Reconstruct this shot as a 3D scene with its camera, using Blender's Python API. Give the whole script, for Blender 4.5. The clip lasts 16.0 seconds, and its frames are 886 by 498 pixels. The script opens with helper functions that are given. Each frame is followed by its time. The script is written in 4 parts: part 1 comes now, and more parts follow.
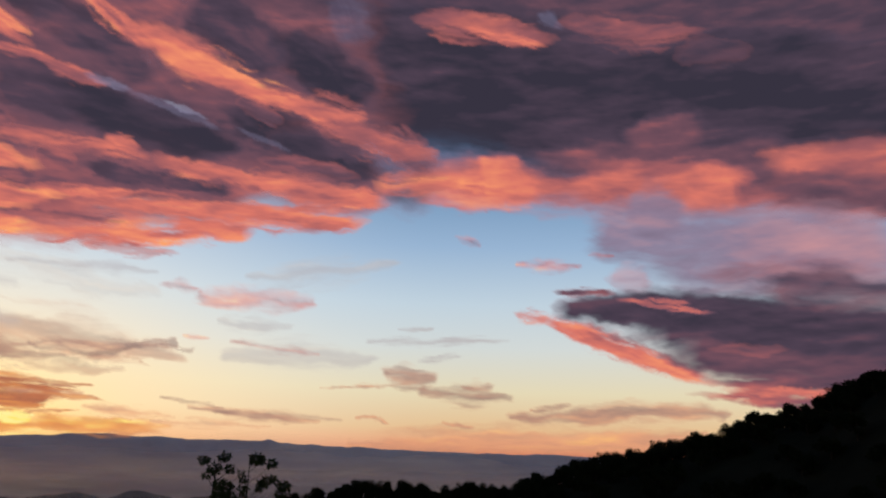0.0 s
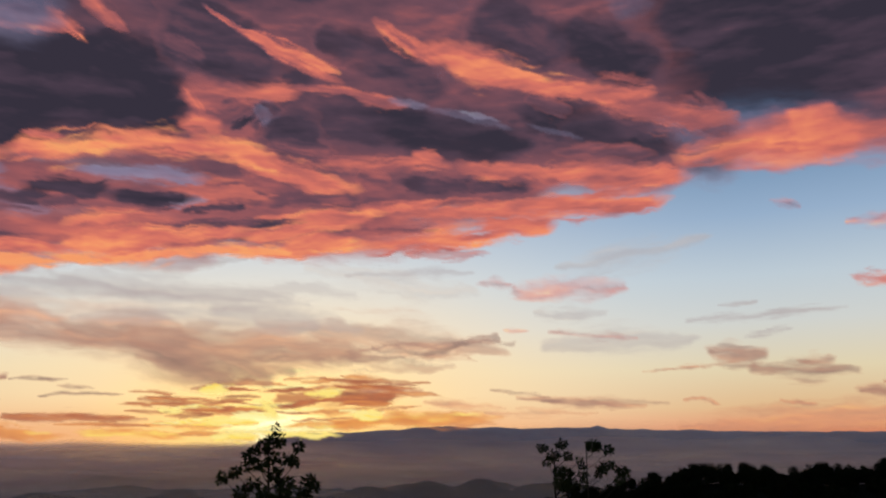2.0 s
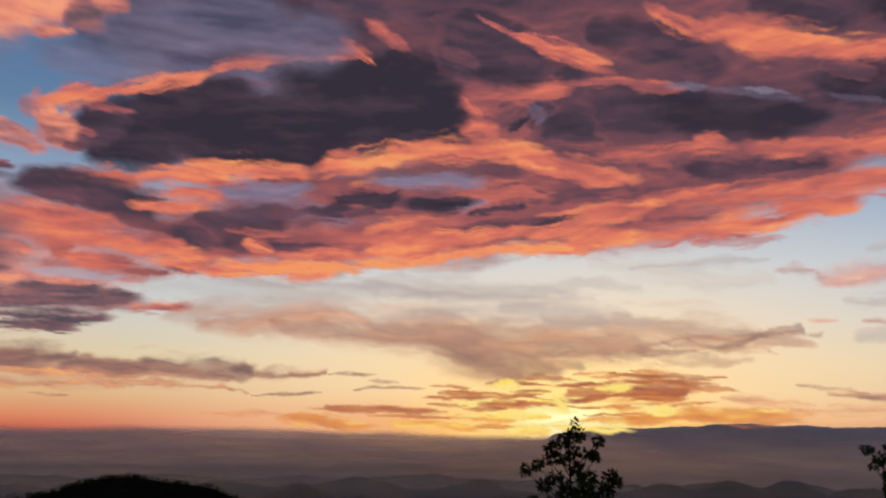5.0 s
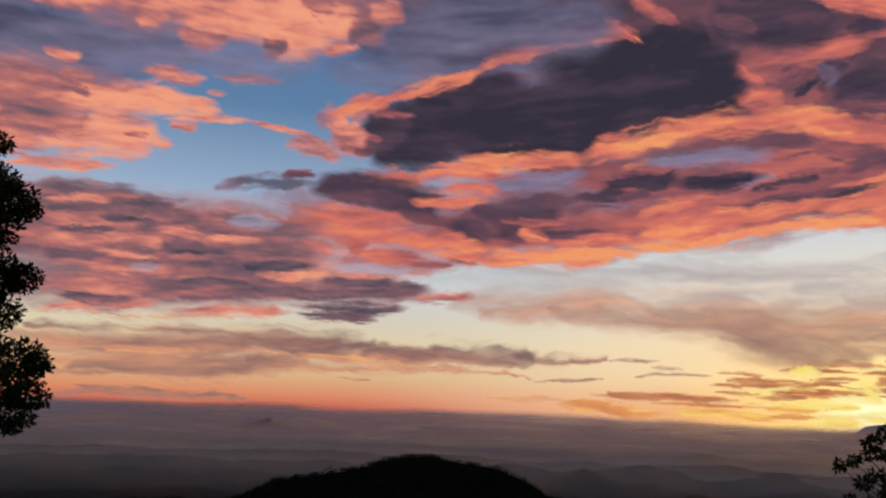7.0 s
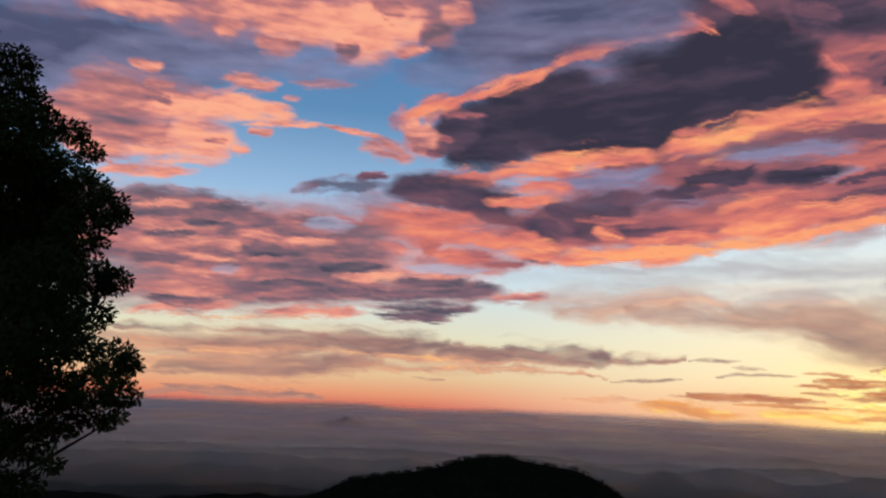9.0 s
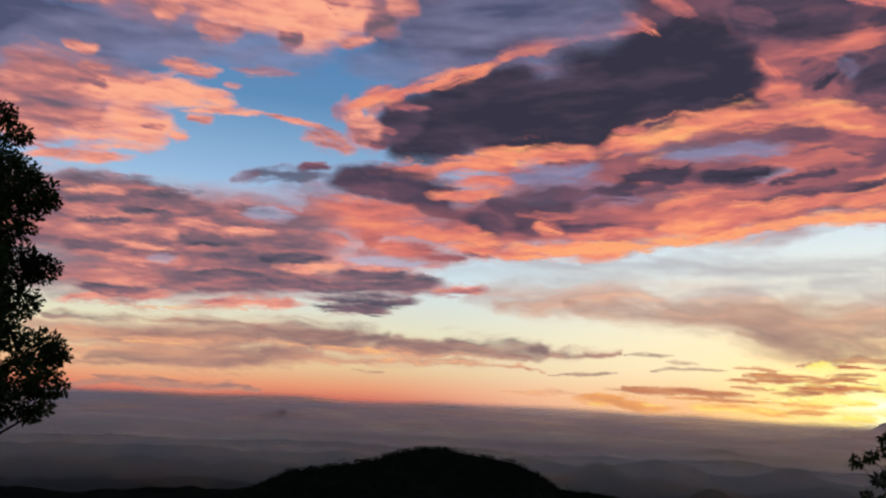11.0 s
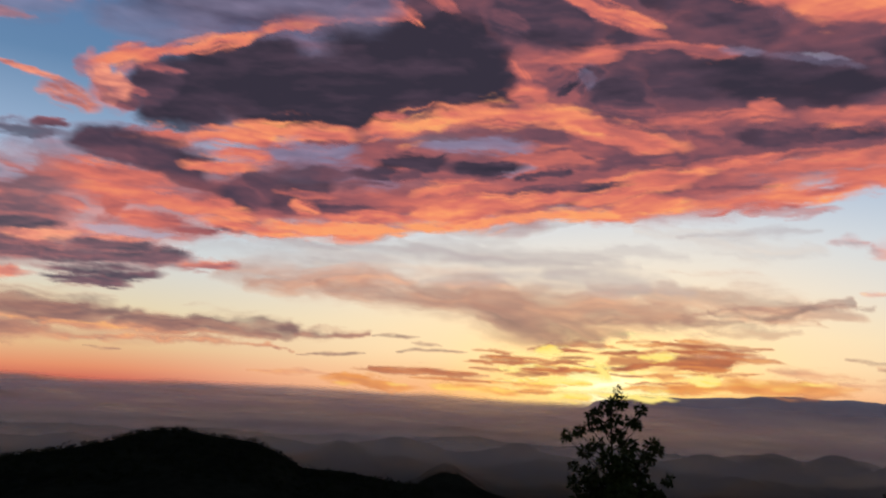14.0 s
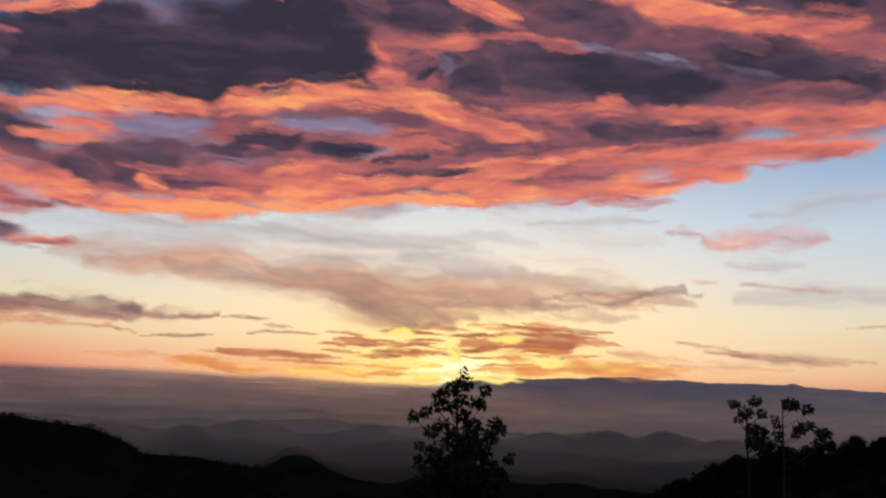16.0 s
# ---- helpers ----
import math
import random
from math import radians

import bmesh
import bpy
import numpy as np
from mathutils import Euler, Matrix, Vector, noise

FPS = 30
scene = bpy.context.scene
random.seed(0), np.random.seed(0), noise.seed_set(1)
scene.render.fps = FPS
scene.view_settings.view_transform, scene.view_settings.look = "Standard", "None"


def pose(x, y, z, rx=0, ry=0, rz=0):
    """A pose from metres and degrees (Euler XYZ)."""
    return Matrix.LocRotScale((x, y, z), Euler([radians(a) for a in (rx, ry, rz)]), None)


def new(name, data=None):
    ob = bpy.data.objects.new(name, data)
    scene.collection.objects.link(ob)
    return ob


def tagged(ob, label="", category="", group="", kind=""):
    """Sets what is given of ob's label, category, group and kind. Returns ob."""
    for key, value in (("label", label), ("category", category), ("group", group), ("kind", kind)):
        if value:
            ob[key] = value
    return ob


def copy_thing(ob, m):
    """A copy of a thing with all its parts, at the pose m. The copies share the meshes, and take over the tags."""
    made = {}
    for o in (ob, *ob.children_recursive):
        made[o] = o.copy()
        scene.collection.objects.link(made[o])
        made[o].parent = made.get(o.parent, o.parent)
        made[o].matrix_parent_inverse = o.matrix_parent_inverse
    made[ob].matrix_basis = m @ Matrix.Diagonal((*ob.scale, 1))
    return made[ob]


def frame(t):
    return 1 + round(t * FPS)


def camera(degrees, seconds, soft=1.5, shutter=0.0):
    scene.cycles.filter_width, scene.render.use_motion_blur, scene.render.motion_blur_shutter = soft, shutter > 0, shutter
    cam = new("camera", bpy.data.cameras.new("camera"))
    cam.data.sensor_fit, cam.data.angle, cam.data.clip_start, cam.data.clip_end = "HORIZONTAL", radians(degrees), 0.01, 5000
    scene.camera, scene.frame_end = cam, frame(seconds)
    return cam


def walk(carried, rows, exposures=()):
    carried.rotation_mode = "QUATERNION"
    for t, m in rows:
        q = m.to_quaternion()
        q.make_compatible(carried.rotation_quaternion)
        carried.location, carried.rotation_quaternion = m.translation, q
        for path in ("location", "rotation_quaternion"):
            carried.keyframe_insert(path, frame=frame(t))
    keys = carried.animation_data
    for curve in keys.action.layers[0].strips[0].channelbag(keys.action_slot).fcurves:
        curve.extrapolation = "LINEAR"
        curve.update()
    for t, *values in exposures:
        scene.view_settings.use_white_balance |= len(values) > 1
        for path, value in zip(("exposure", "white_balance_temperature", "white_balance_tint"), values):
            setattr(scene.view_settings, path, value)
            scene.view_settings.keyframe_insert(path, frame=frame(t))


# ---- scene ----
cam = camera(56.78, 16.0, soft=2.1)
ROWS = [
    (0.0, 104.35, -1.84, -1.13),
    (0.5, 103.83, -1.34, 5.02),
    (1.0, 103.44, -0.39, 11.56),
    (1.5, 103.06, -0.10, 16.54),
    (2.0, 103.08, 0.13, 21.05),
    (2.5, 102.96, 0.03, 24.75),
    (3.0, 102.76, -0.16, 27.51),
    (3.2, 102.61, -0.41, 28.66),
    (5.3, 102.40, -1.26, 43.29),
    (5.5, 102.22, -1.40, 45.08),
    (6.0, 101.96, -1.39, 50.16),
    (6.5, 101.68, -1.79, 55.59),
    (7.0, 101.08, -2.27, 59.98),
    (7.5, 101.05, -2.38, 63.20),
    (8.0, 100.90, -2.47, 64.76),
    (8.2, 100.86, -2.58, 65.16),
    (10.3, 100.87, -2.84, 64.41),
    (10.5, 100.74, -2.89, 63.53),
    (11.0, 100.55, -2.75, 60.93),
    (11.5, 100.13, -3.05, 57.80),
    (12.0, 99.62, -2.80, 55.18),
    (12.5, 99.53, -2.70, 52.78),
    (13.0, 99.46, -2.60, 50.08),
    (13.5, 99.68, -2.88, 46.59),
    (14.0, 99.98, -2.85, 43.62),
    (14.5, 99.87, -2.45, 41.85),
    (15.0, 99.63, -2.41, 40.60),
    (15.5, 99.54, -2.37, 38.17),
    (16.0, 99.22, -2.53, 33.44),
]
ARM = 0.56  # held out in front of the one who turns
walk(cam, [(t, pose(-ARM * math.sin(radians(rz)), ARM * math.cos(radians(rz)), 0, rx, ry, rz)) for t, rx, ry, rz in ROWS],
     [(0.0, 0.04, 6500, 10), (0.6, 0.14, 6550, 11), (1.5, -0.06, 6750, 12), (3.0, -0.04, 6700, 12), (5.5, -0.18, 7100, 16), (6.5, -0.24, 7000, 16), (7.2, -0.06, 6500, 12),
      (8.0, 0.11, 6080, 5), (11.0, 0.14, 6050, 5), (13.0, 0.0, 6550, 12), (14.5, 0.02, 6750, 14), (16.0, 0.02, 6600, 13)])

# ---- light ----
scene.cycles.transparent_max_bounces = 48
SUN_AZ, SUN_EL = 32.3, 0.7


def srgb(r, g, b):
    return tuple((v / 255 / 12.92) if v < 10 else ((v / 255 + 0.055) / 1.055) ** 2.4 for v in (r, g, b)) + (1.0,)


world = bpy.data.worlds.new("dusk_sky")
scene.world = world
world.use_nodes = True
wn = world.node_tree
sky_tex = wn.nodes.new("ShaderNodeTexSky")
sky_tex.sky_type, sky_tex.sun_disc = "NISHITA", False
sky_tex.sun_elevation, sky_tex.sun_rotation = radians(1.0), radians(-SUN_AZ)
wn.links.new(sky_tex.outputs[0], wn.nodes["Background"].inputs[0])
wn.nodes["Background"].inputs[1].default_value = 0.27


# ---- helpers of this scene ----
def polar(az, el, d):
    """A place d metres off in plan, az degrees left of +y, el degrees above the eye."""
    a = radians(az)
    return Vector((-d * math.sin(a), d * math.cos(a), d * math.tan(radians(el))))


def lattice(x, y, seed):
    """Smooth value noise in -1..1 on arrays."""
    xi, yi = np.floor(x).astype(np.int64), np.floor(y).astype(np.int64)
    fx, fy = x - xi, y - yi
    fx, fy = fx * fx * (3 - 2 * fx), fy * fy * (3 - 2 * fy)

    def corner(i, j):
        h = (i * 374761393 + j * 668265263 + seed * 1442695041) & 0x7FFFFFFF
        h = ((h ^ (h >> 13)) * 1274126177) & 0x7FFFFFFF
        return ((h ^ (h >> 16)) & 0xFFFF) / 32767.5 - 1
    top = corner(xi, yi) * (1 - fx) + corner(xi + 1, yi) * fx
    low = corner(xi, yi + 1) * (1 - fx) + corner(xi + 1, yi + 1) * fx
    return top * (1 - fy) + low * fy


def fbm(x, y, seed, octaves=4):
    total, amp = 0, 0.5
    for k in range(octaves):
        total = total + amp * lattice(x * 2 ** k + 17.3 * k, y * 2 ** k - 9.1 * k, seed + k)
        amp *= 0.55
    return total


def mesh_object(name, verts, faces, material, parent=None, label="", smooth=False):
    """One mesh object from an array of places and an array of faces with equal corner counts."""
    me = bpy.data.meshes.new(name)
    verts, faces = np.asarray(verts, dtype=np.float32), np.asarray(faces, dtype=np.int32)
    n = faces.shape[1]
    me.vertices.add(len(verts)), me.loops.add(faces.size), me.polygons.add(len(faces))
    me.vertices.foreach_set("co", verts.ravel())
    me.loops.foreach_set("vertex_index", faces.ravel())
    me.polygons.foreach_set("loop_start", np.arange(0, faces.size, n, dtype=np.int32))
    me.polygons.foreach_set("use_smooth", np.full(len(faces), smooth))
    me.update(calc_edges=True)
    me.materials.append(material)
    ob = new(name, me)
    if parent:
        ob.parent = parent
    return tagged(ob, label)


def grid_faces(rows, cols, wrap=False):
    i, j = np.meshgrid(np.arange(rows - 1), np.arange(cols if wrap else cols - 1), indexing="ij")
    a, b = (i * cols + j).ravel(), (i * cols + (j + 1) % cols).ravel()
    return np.stack([a, b, b + cols, a + cols], 1)


def attribute(ob, name, values):
    ob.data.attributes.new(name, "FLOAT", "POINT").data.foreach_set("value", np.asarray(values, dtype=np.float32).ravel())


def material(name):
    mat = bpy.data.materials.new(name)
    mat.use_nodes = True
    mat.node_tree.nodes.clear()
    out = mat.node_tree.nodes.new("ShaderNodeOutputMaterial")

    def node(kind, *inputs, operation="", attribute_name="", interpolation_type="", use_clamp=False):
        nd = mat.node_tree.nodes.new("ShaderNode" + kind)
        if operation:
            nd.operation = operation
        if attribute_name:
            nd.attribute_name = attribute_name
        if interpolation_type:
            nd.interpolation_type = interpolation_type
        if use_clamp:
            nd.use_clamp = True
        for i, v in enumerate(inputs):
            if v is None:
                continue
            if isinstance(v, bpy.types.NodeSocket):
                mat.node_tree.links.new(v, nd.inputs[i])
            else:
                nd.inputs[i].default_value = v
        return nd
    return mat, node, out


def ramp(node, factor, stops):
    nd = node("ValToRGB", factor)
    el = nd.color_ramp.elements
    while len(el) < len(stops):
        el.new(0.5)
    for e, (p, c) in zip(el, stops):
        e.position, e.color = p, c
    return nd.outputs[0]


# ---- materials ----
def sky_material():
    mat, node, out = material("clear_dusk_sky")
    co = node("TexCoord").outputs["Object"]
    unit = node("VectorMath", co, operation="NORMALIZE").outputs[0]
    z = node("SeparateXYZ", unit).outputs[2]
    high = node("MapRange", z, -0.02, 0.52, 0.0, 1.0).outputs[0]
    stops = [(-1.0, (165, 98, 96)), (-0.1, (208, 112, 92)), (0.6, (226, 146, 108)), (2.0, (226, 188, 142)), (4.5, (226, 214, 180)), (7.5, (208, 214, 212)), (10.5, (190, 207, 219)), (14.5, (150, 178, 208)), (20, (97, 135, 174)), (29, (76, 108, 158))]
    base = ramp(node, high, [((math.sin(radians(e)) + 0.02) / 0.54, srgb(*c)) for e, c in stops])
    s = polar(SUN_AZ, SUN_EL, 1).normalized()
    apart = node("VectorMath", unit, tuple(s), operation="DISTANCE").outputs["Value"]
    wide = node("MapRange", apart, 0.0, 0.62, 0.5, 0.0, interpolation_type="SMOOTHSTEP").outputs[0]
    pale = node("MixRGB", wide, base, (0.98, 0.98, 0.93, 1)).outputs[0]
    flat = node("VectorMath", unit, (1, 1, 2.4), operation="MULTIPLY").outputs[0]
    away = node("VectorMath", flat, (s.x, s.y, s.z * 2.4), operation="DISTANCE").outputs["Value"]
    near = node("MapRange", away, 0.0, 0.62, 1.0, 0.0, interpolation_type="SMOOTHERSTEP").outputs[0]
    warm = node("MixRGB", node("Math", near, 0.78, operation="MULTIPLY").outputs[0], pale, (1.12, 0.80, 0.36, 1)).outputs[0]
    belt = node("MapRange", z, 0.0, 0.055, 0.85, 0.0, interpolation_type="SMOOTHSTEP").outputs[0]
    warm = node("MixRGB", node("Math", near, belt, operation="MULTIPLY").outputs[0], warm, (0.88, 0.36, 0.14, 1)).outputs[0]
    core = node("MapRange", away, 0.0, 0.27, 1.0, 0.0, interpolation_type="SMOOTHERSTEP").outputs[0]
    hot = node("MixRGB", core, warm, (1.28, 0.90, 0.30, 1)).outputs[0]
    heart = node("MapRange", away, 0.0, 0.085, 1.0, 0.0, interpolation_type="SMOOTHERSTEP").outputs[0]
    hot = node("MixRGB", heart, hot, (1.5, 1.35, 0.75, 1)).outputs[0]
    mat.node_tree.links.new(node("Emission", hot, 1.0).outputs[0], out.inputs[0])
    return mat


# Sunset light and shade on the clouds, held in their emission colours.
CLOUD_COLOURS = {
    "high": [(0.0, (255, 186, 112)), (0.1, (243, 146, 108)), (0.25, (216, 118, 104)), (0.42, (164, 95, 98)), (0.6, (114, 78, 91)), (0.8, (78, 64, 80)), (1.0, (54, 50, 64))],
    "peach": [(0.0, (251, 173, 136)), (0.2, (234, 148, 126)), (0.42, (182, 114, 112)), (0.66, (126, 95, 105)), (0.88, (94, 82, 94)), (1.0, (76, 70, 84))],
    "low": [(0.0, (252, 190, 118)), (0.3, (228, 158, 120)), (0.6, (178, 130, 114)), (0.85, (136, 104, 102)), (1.0, (112, 88, 90))],
    "sunlit": [(0.0, (255, 246, 172)), (0.12, (255, 226, 112)), (0.3, (235, 155, 85)), (0.6, (190, 115, 80)), (1.0, (140, 88, 74))],
    "veil": [(0.0, (240, 215, 190)), (0.6, (185, 178, 178)), (1.0, (165, 150, 155))],
    "lilac": [(0.0, (176, 186, 206)), (0.5, (140, 134, 164)), (1.0, (78, 80, 106))],
    "grey": [(0.0, (215, 150, 150)), (0.5, (140, 122, 145)), (1.0, (95, 85, 105))],
}


def cloud_material(kind):
    """Vapour with low-sun glow and slate-dark shade painted into its emission by stroke tone."""
    mat, node, out = material(kind + "_cloud_vapour")
    co = node("TexCoord").outputs["Object"]
    streak = node("VectorMath", co, (0.006, 0.006, 0.026), operation="MULTIPLY").outputs[0]
    fine = node("TexNoise", streak)
    fine.inputs["Scale"].default_value, fine.inputs["Detail"].default_value, fine.inputs["Roughness"].default_value = 1.0, 5.0, 0.6
    fine.inputs["Distortion"].default_value = 0.6
    wisp = node("Math", fine.outputs[0], 0.5, operation="SUBTRACT").outputs[0]
    dens = node("Attribute", attribute_name="vapour").outputs["Fac"]
    thick = node("Attribute", attribute_name="shade_tone").outputs["Fac"]
    opac = node("Attribute", attribute_name="opacity").outputs["Fac"]
    d2 = node("Math", node("Math", wisp, 0.34, operation="MULTIPLY").outputs[0], dens, operation="ADD").outputs[0]
    cover = node("MapRange", d2, 0.0, 1.08, 0.0, 1.0, interpolation_type="SMOOTHSTEP").outputs[0]
    cover = node("Math", cover, opac, operation="MULTIPLY").outputs[0]
    t2 = node("Math", node("Math", wisp, 0.22, operation="MULTIPLY").outputs[0], thick, operation="ADD").outputs[0]
    col = ramp(node, t2, [(p, srgb(*c)) for p, c in CLOUD_COLOURS[kind]])
    mix = node("MixShader", cover, node("BsdfTransparent").outputs[0], node("Emission", col, 1.0).outputs[0])
    mat.node_tree.links.new(mix.outputs[0], out.inputs[0])
    return mat


def mass_material(kind):
    """A deck of vapour whose painted light and dark glow melt into one another."""
    mat, node, out = material(kind + "_cloud_deck")
    co = node("TexCoord").outputs["Object"]
    fine = node("TexNoise", node("VectorMath", co, (0.005, 0.005, 0.017), operation="MULTIPLY").outputs[0])
    fine.inputs["Scale"].default_value, fine.inputs["Detail"].default_value, fine.inputs["Roughness"].default_value = 1.0, 4.0, 0.55
    fine.inputs["Distortion"].default_value = 0.8
    wisp = node("Math", fine.outputs[0], 0.5, operation="SUBTRACT").outputs[0]
    dens = node("Attribute", attribute_name="vapour").outputs["Fac"]
    thick = node("Attribute", attribute_name="shade_tone").outputs["Fac"]
    edge = node("Math", node("Math", 1.0, dens, operation="SUBTRACT").outputs[0], dens, operation="MULTIPLY").outputs[0]
    feather = node("Math", node("Math", wisp, 2.4, operation="MULTIPLY").outputs[0], edge, operation="MULTIPLY").outputs[0]
    cover = node("Math", feather, dens, operation="ADD", use_clamp=True).outputs[0]
    t2 = node("Math", node("Math", wisp, 0.14, operation="MULTIPLY").outputs[0], thick, operation="ADD").outputs[0]
    col = ramp(node, t2, [(p, srgb(*c)) for p, c in CLOUD_COLOURS[kind]])
    mix = node("MixShader", cover, node("BsdfTransparent").outputs[0], node("Emission", col, 1.0).outputs[0])
    mat.node_tree.links.new(mix.outputs[0], out.inputs[0])
    return mat


def matte(name, dark, light, scale, rough=0.9, bump=0.3, gloss=0.0):
    mat, node, out = material(name)
    co = node("TexCoord").outputs["Object"]
    tex = node("TexNoise", co)
    tex.inputs["Scale"].default_value, tex.inputs["Detail"].default_value = scale, 6.0
    big = node("TexNoise", co)
    big.inputs["Scale"].default_value = scale / 9
    both = node("MixRGB", 0.5, tex.outputs[0], big.outputs[0]).outputs[0]
    col = ramp(node, both, [(0.35, dark + (1,)), (0.65, light + (1,))])
    bs = node("BsdfPrincipled", col)
    bs.inputs["Roughness"].default_value = rough
    bs.inputs["Specular IOR Level"].default_value = gloss
    bp = node("Bump")
    bp.inputs["Strength"].default_value = bump
    mat.node_tree.links.new(tex.outputs[0], bp.inputs["Height"])
    mat.node_tree.links.new(bp.outputs[0], bs.inputs["Normal"])
    mat.node_tree.links.new(bs.outputs[0], out.inputs[0])
    return mat


def mist_material():
    mat, node, out = material("valley_mist")
    co = node("TexCoord").outputs["Object"]
    tex = node("TexNoise", node("VectorMath", co, (0.0011, 0.0011, 0.004), operation="MULTIPLY").outputs[0])
    tex.inputs["Scale"].default_value, tex.inputs["Detail"].default_value = 1.0, 5.0
    dens = node("Attribute", attribute_name="vapour").outputs["Fac"]
    patch = node("MapRange", tex.outputs[0], 0.3, 0.7, 0.55, 1.25).outputs[0]
    alpha = node("Math", dens, patch, operation="MULTIPLY", use_clamp=True).outputs[0]
    body = node("MixShader", 0.45, node("BsdfDiffuse", (0.84, 0.70, 0.68, 1)).outputs[0], node("BsdfTranslucent", (0.84, 0.67, 0.64, 1)).outputs[0])
    mix = node("MixShader", alpha, node("BsdfTransparent").outputs[0], body.outputs[0])
    mat.node_tree.links.new(mix.outputs[0], out.inputs[0])
    return mat


SKY = sky_material()
VAPOUR = {k: cloud_material(k) for k in ("high", "low", "sunlit", "veil")}
DECK = {k: mass_material(k) for k in ("high", "peach", "grey", "lilac", "sunlit")}
MIST = mist_material()
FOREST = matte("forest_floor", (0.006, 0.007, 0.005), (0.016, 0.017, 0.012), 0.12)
# Distant haze is mixed into this base colour: paler and bluer than the slopes.
HAZED_RIDGE = matte("hazed_far_ridge", (0.17, 0.17, 0.21), (0.23, 0.23, 0.27), 0.004)
LEAF = matte("dark_leaf", (0.012, 0.020, 0.008), (0.035, 0.050, 0.020), 6.0, 0.7, 0.1, 0.02)
BARK = matte("bark", (0.018, 0.014, 0.011), (0.04, 0.034, 0.027), 14.0)
PALE_BARK = matte("pale_bark", (0.03, 0.027, 0.024), (0.06, 0.055, 0.05), 14.0)
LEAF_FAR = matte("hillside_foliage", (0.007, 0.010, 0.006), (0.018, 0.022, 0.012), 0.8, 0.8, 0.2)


# ---- sky ----
def sky_dome():
    az, el = np.linspace(-62, 128, 96), np.linspace(-3, 62, 40)
    e, a = np.meshgrid(np.radians(el), np.radians(az), indexing="ij")
    r = 4880
    v = np.stack([-np.sin(a) * np.cos(e) * r, np.cos(a) * np.cos(e) * r, np.sin(e) * r], -1).reshape(-1, 3)
    ob = mesh_object("backdrop_sky", v, grid_faces(40, 96), SKY, smooth=True)
    tagged(ob, "clear dusk sky fading from blue to orange at the horizon", "sky", kind="structure")


sky_dome()


# ---- terrain ----
RIDGE_AZ = [-70, -40, -29, -25, -18, -11, -5.6, -1, 4, 9, 13, 18, 22, 28]
RIDGE_EL = [2.0, 6.4, 5.3, 2.75, 1.3, 0.1, -1.65, -2.15, -2.2, -3.2, -4.0, -6.2, -9, -14]
KNOLL_AZ = [38, 45, 50, 52.8, 54.5, 56, 59.3, 60.7, 62.8, 64, 65.5, 67.5, 71, 73, 75, 82]
KNOLL_EL = [-8.5, -6.4, -5.8, -5.6, -4.6, -3.95, -3.5, -3.2, -3.35, -3.75, -4.2, -4.6, -5.05, -6.1, -7, -8.5]
HILLS = [(43, -4.65, 1000, 2.3, 120), (46.4, -3.15, 1700, 2.4, 220), (50.5, -3.5, 1500, 2.0, 180), (55, -3.45, 1600, 2.4, 200), (22.3, -2.75, 1950, 2.5, 220), (18.3, -2.65, 1950, 2.5, 220), (24, -4.7, 1250, 2.2, 140),
         (14, -2.9, 1700, 4.0, 240), (80, -4.4, 1330, 3.0, 160), (30, -3.8, 1500, 2.6, 180), (36.5, -4.1, 1350, 2.2, 160), (26, -3.3, 1650, 2.4, 200), (86, -4.5, 1400, 2.8, 160), (74, -4.5, 1250, 2.2, 150),
         (42.2, -2.25, 2500, 2.2, 250), (71.8, -1.2, 3500, 2.4, 300), (71.6, -0.9, 3500, 0.4, 200), (91, -4.2, 1500, 3, 200), (58.5, -3.1, 2000, 3, 220), (38.5, -3.2, 1900, 1.8, 200)]


def ground(x, y):
    """Height of the hillside, its wooded spur and the valley with its low hills."""
    x, y = np.asarray(x, float), np.asarray(y, float)
    r, az = np.hypot(x, y), np.degrees(np.arctan2(-x, y))
    base = -1.6 - 123 * (1 - np.exp(-np.maximum(r - 5, 0) / 480))
    back = np.clip((np.abs(az - 33) - 85) / 40, 0, 1)
    base = base * (1 - 0.8 * back) - 1.28 * back
    z = base.copy()
    spur = 220 * np.tan(np.radians(np.interp(az, RIDGE_AZ, RIDGE_EL))) - 1.0
    w = np.exp(-((r - 220) / 95) ** 2) * np.clip((az + 110) / 30, 0, 1)
    z = z + np.maximum(spur - z, 0) * w
    knoll = 700 * np.tan(np.radians(np.interp(az, KNOLL_AZ, KNOLL_EL)))
    kw = np.exp(-((r - 700) / 150) ** 2) * (np.abs(az - 60) < 22)
    z = z + np.maximum(knoll - z, 0) * kw
    for ha, he, hd, hs, hr in HILLS:
        top = hd * math.tan(radians(he))
        bump = base + (top - base) * np.exp(-((az - ha) / hs) ** 2 - ((r - hd) / hr) ** 2)
        z = np.maximum(z, bump)
    rough = np.clip((r - 60) / 300, 0, 1) * (1 - 0.75 * kw)
    return z + rough * (5.0 * fbm(x / 45, y / 45, 5) + 7 * fbm(x / 260, y / 260, 9) + 6 * fbm(x / 110, y / 110, 15) + np.clip((r - 500) / 300, 0, 1) * 7 * fbm(x / 32, y / 60, 19))


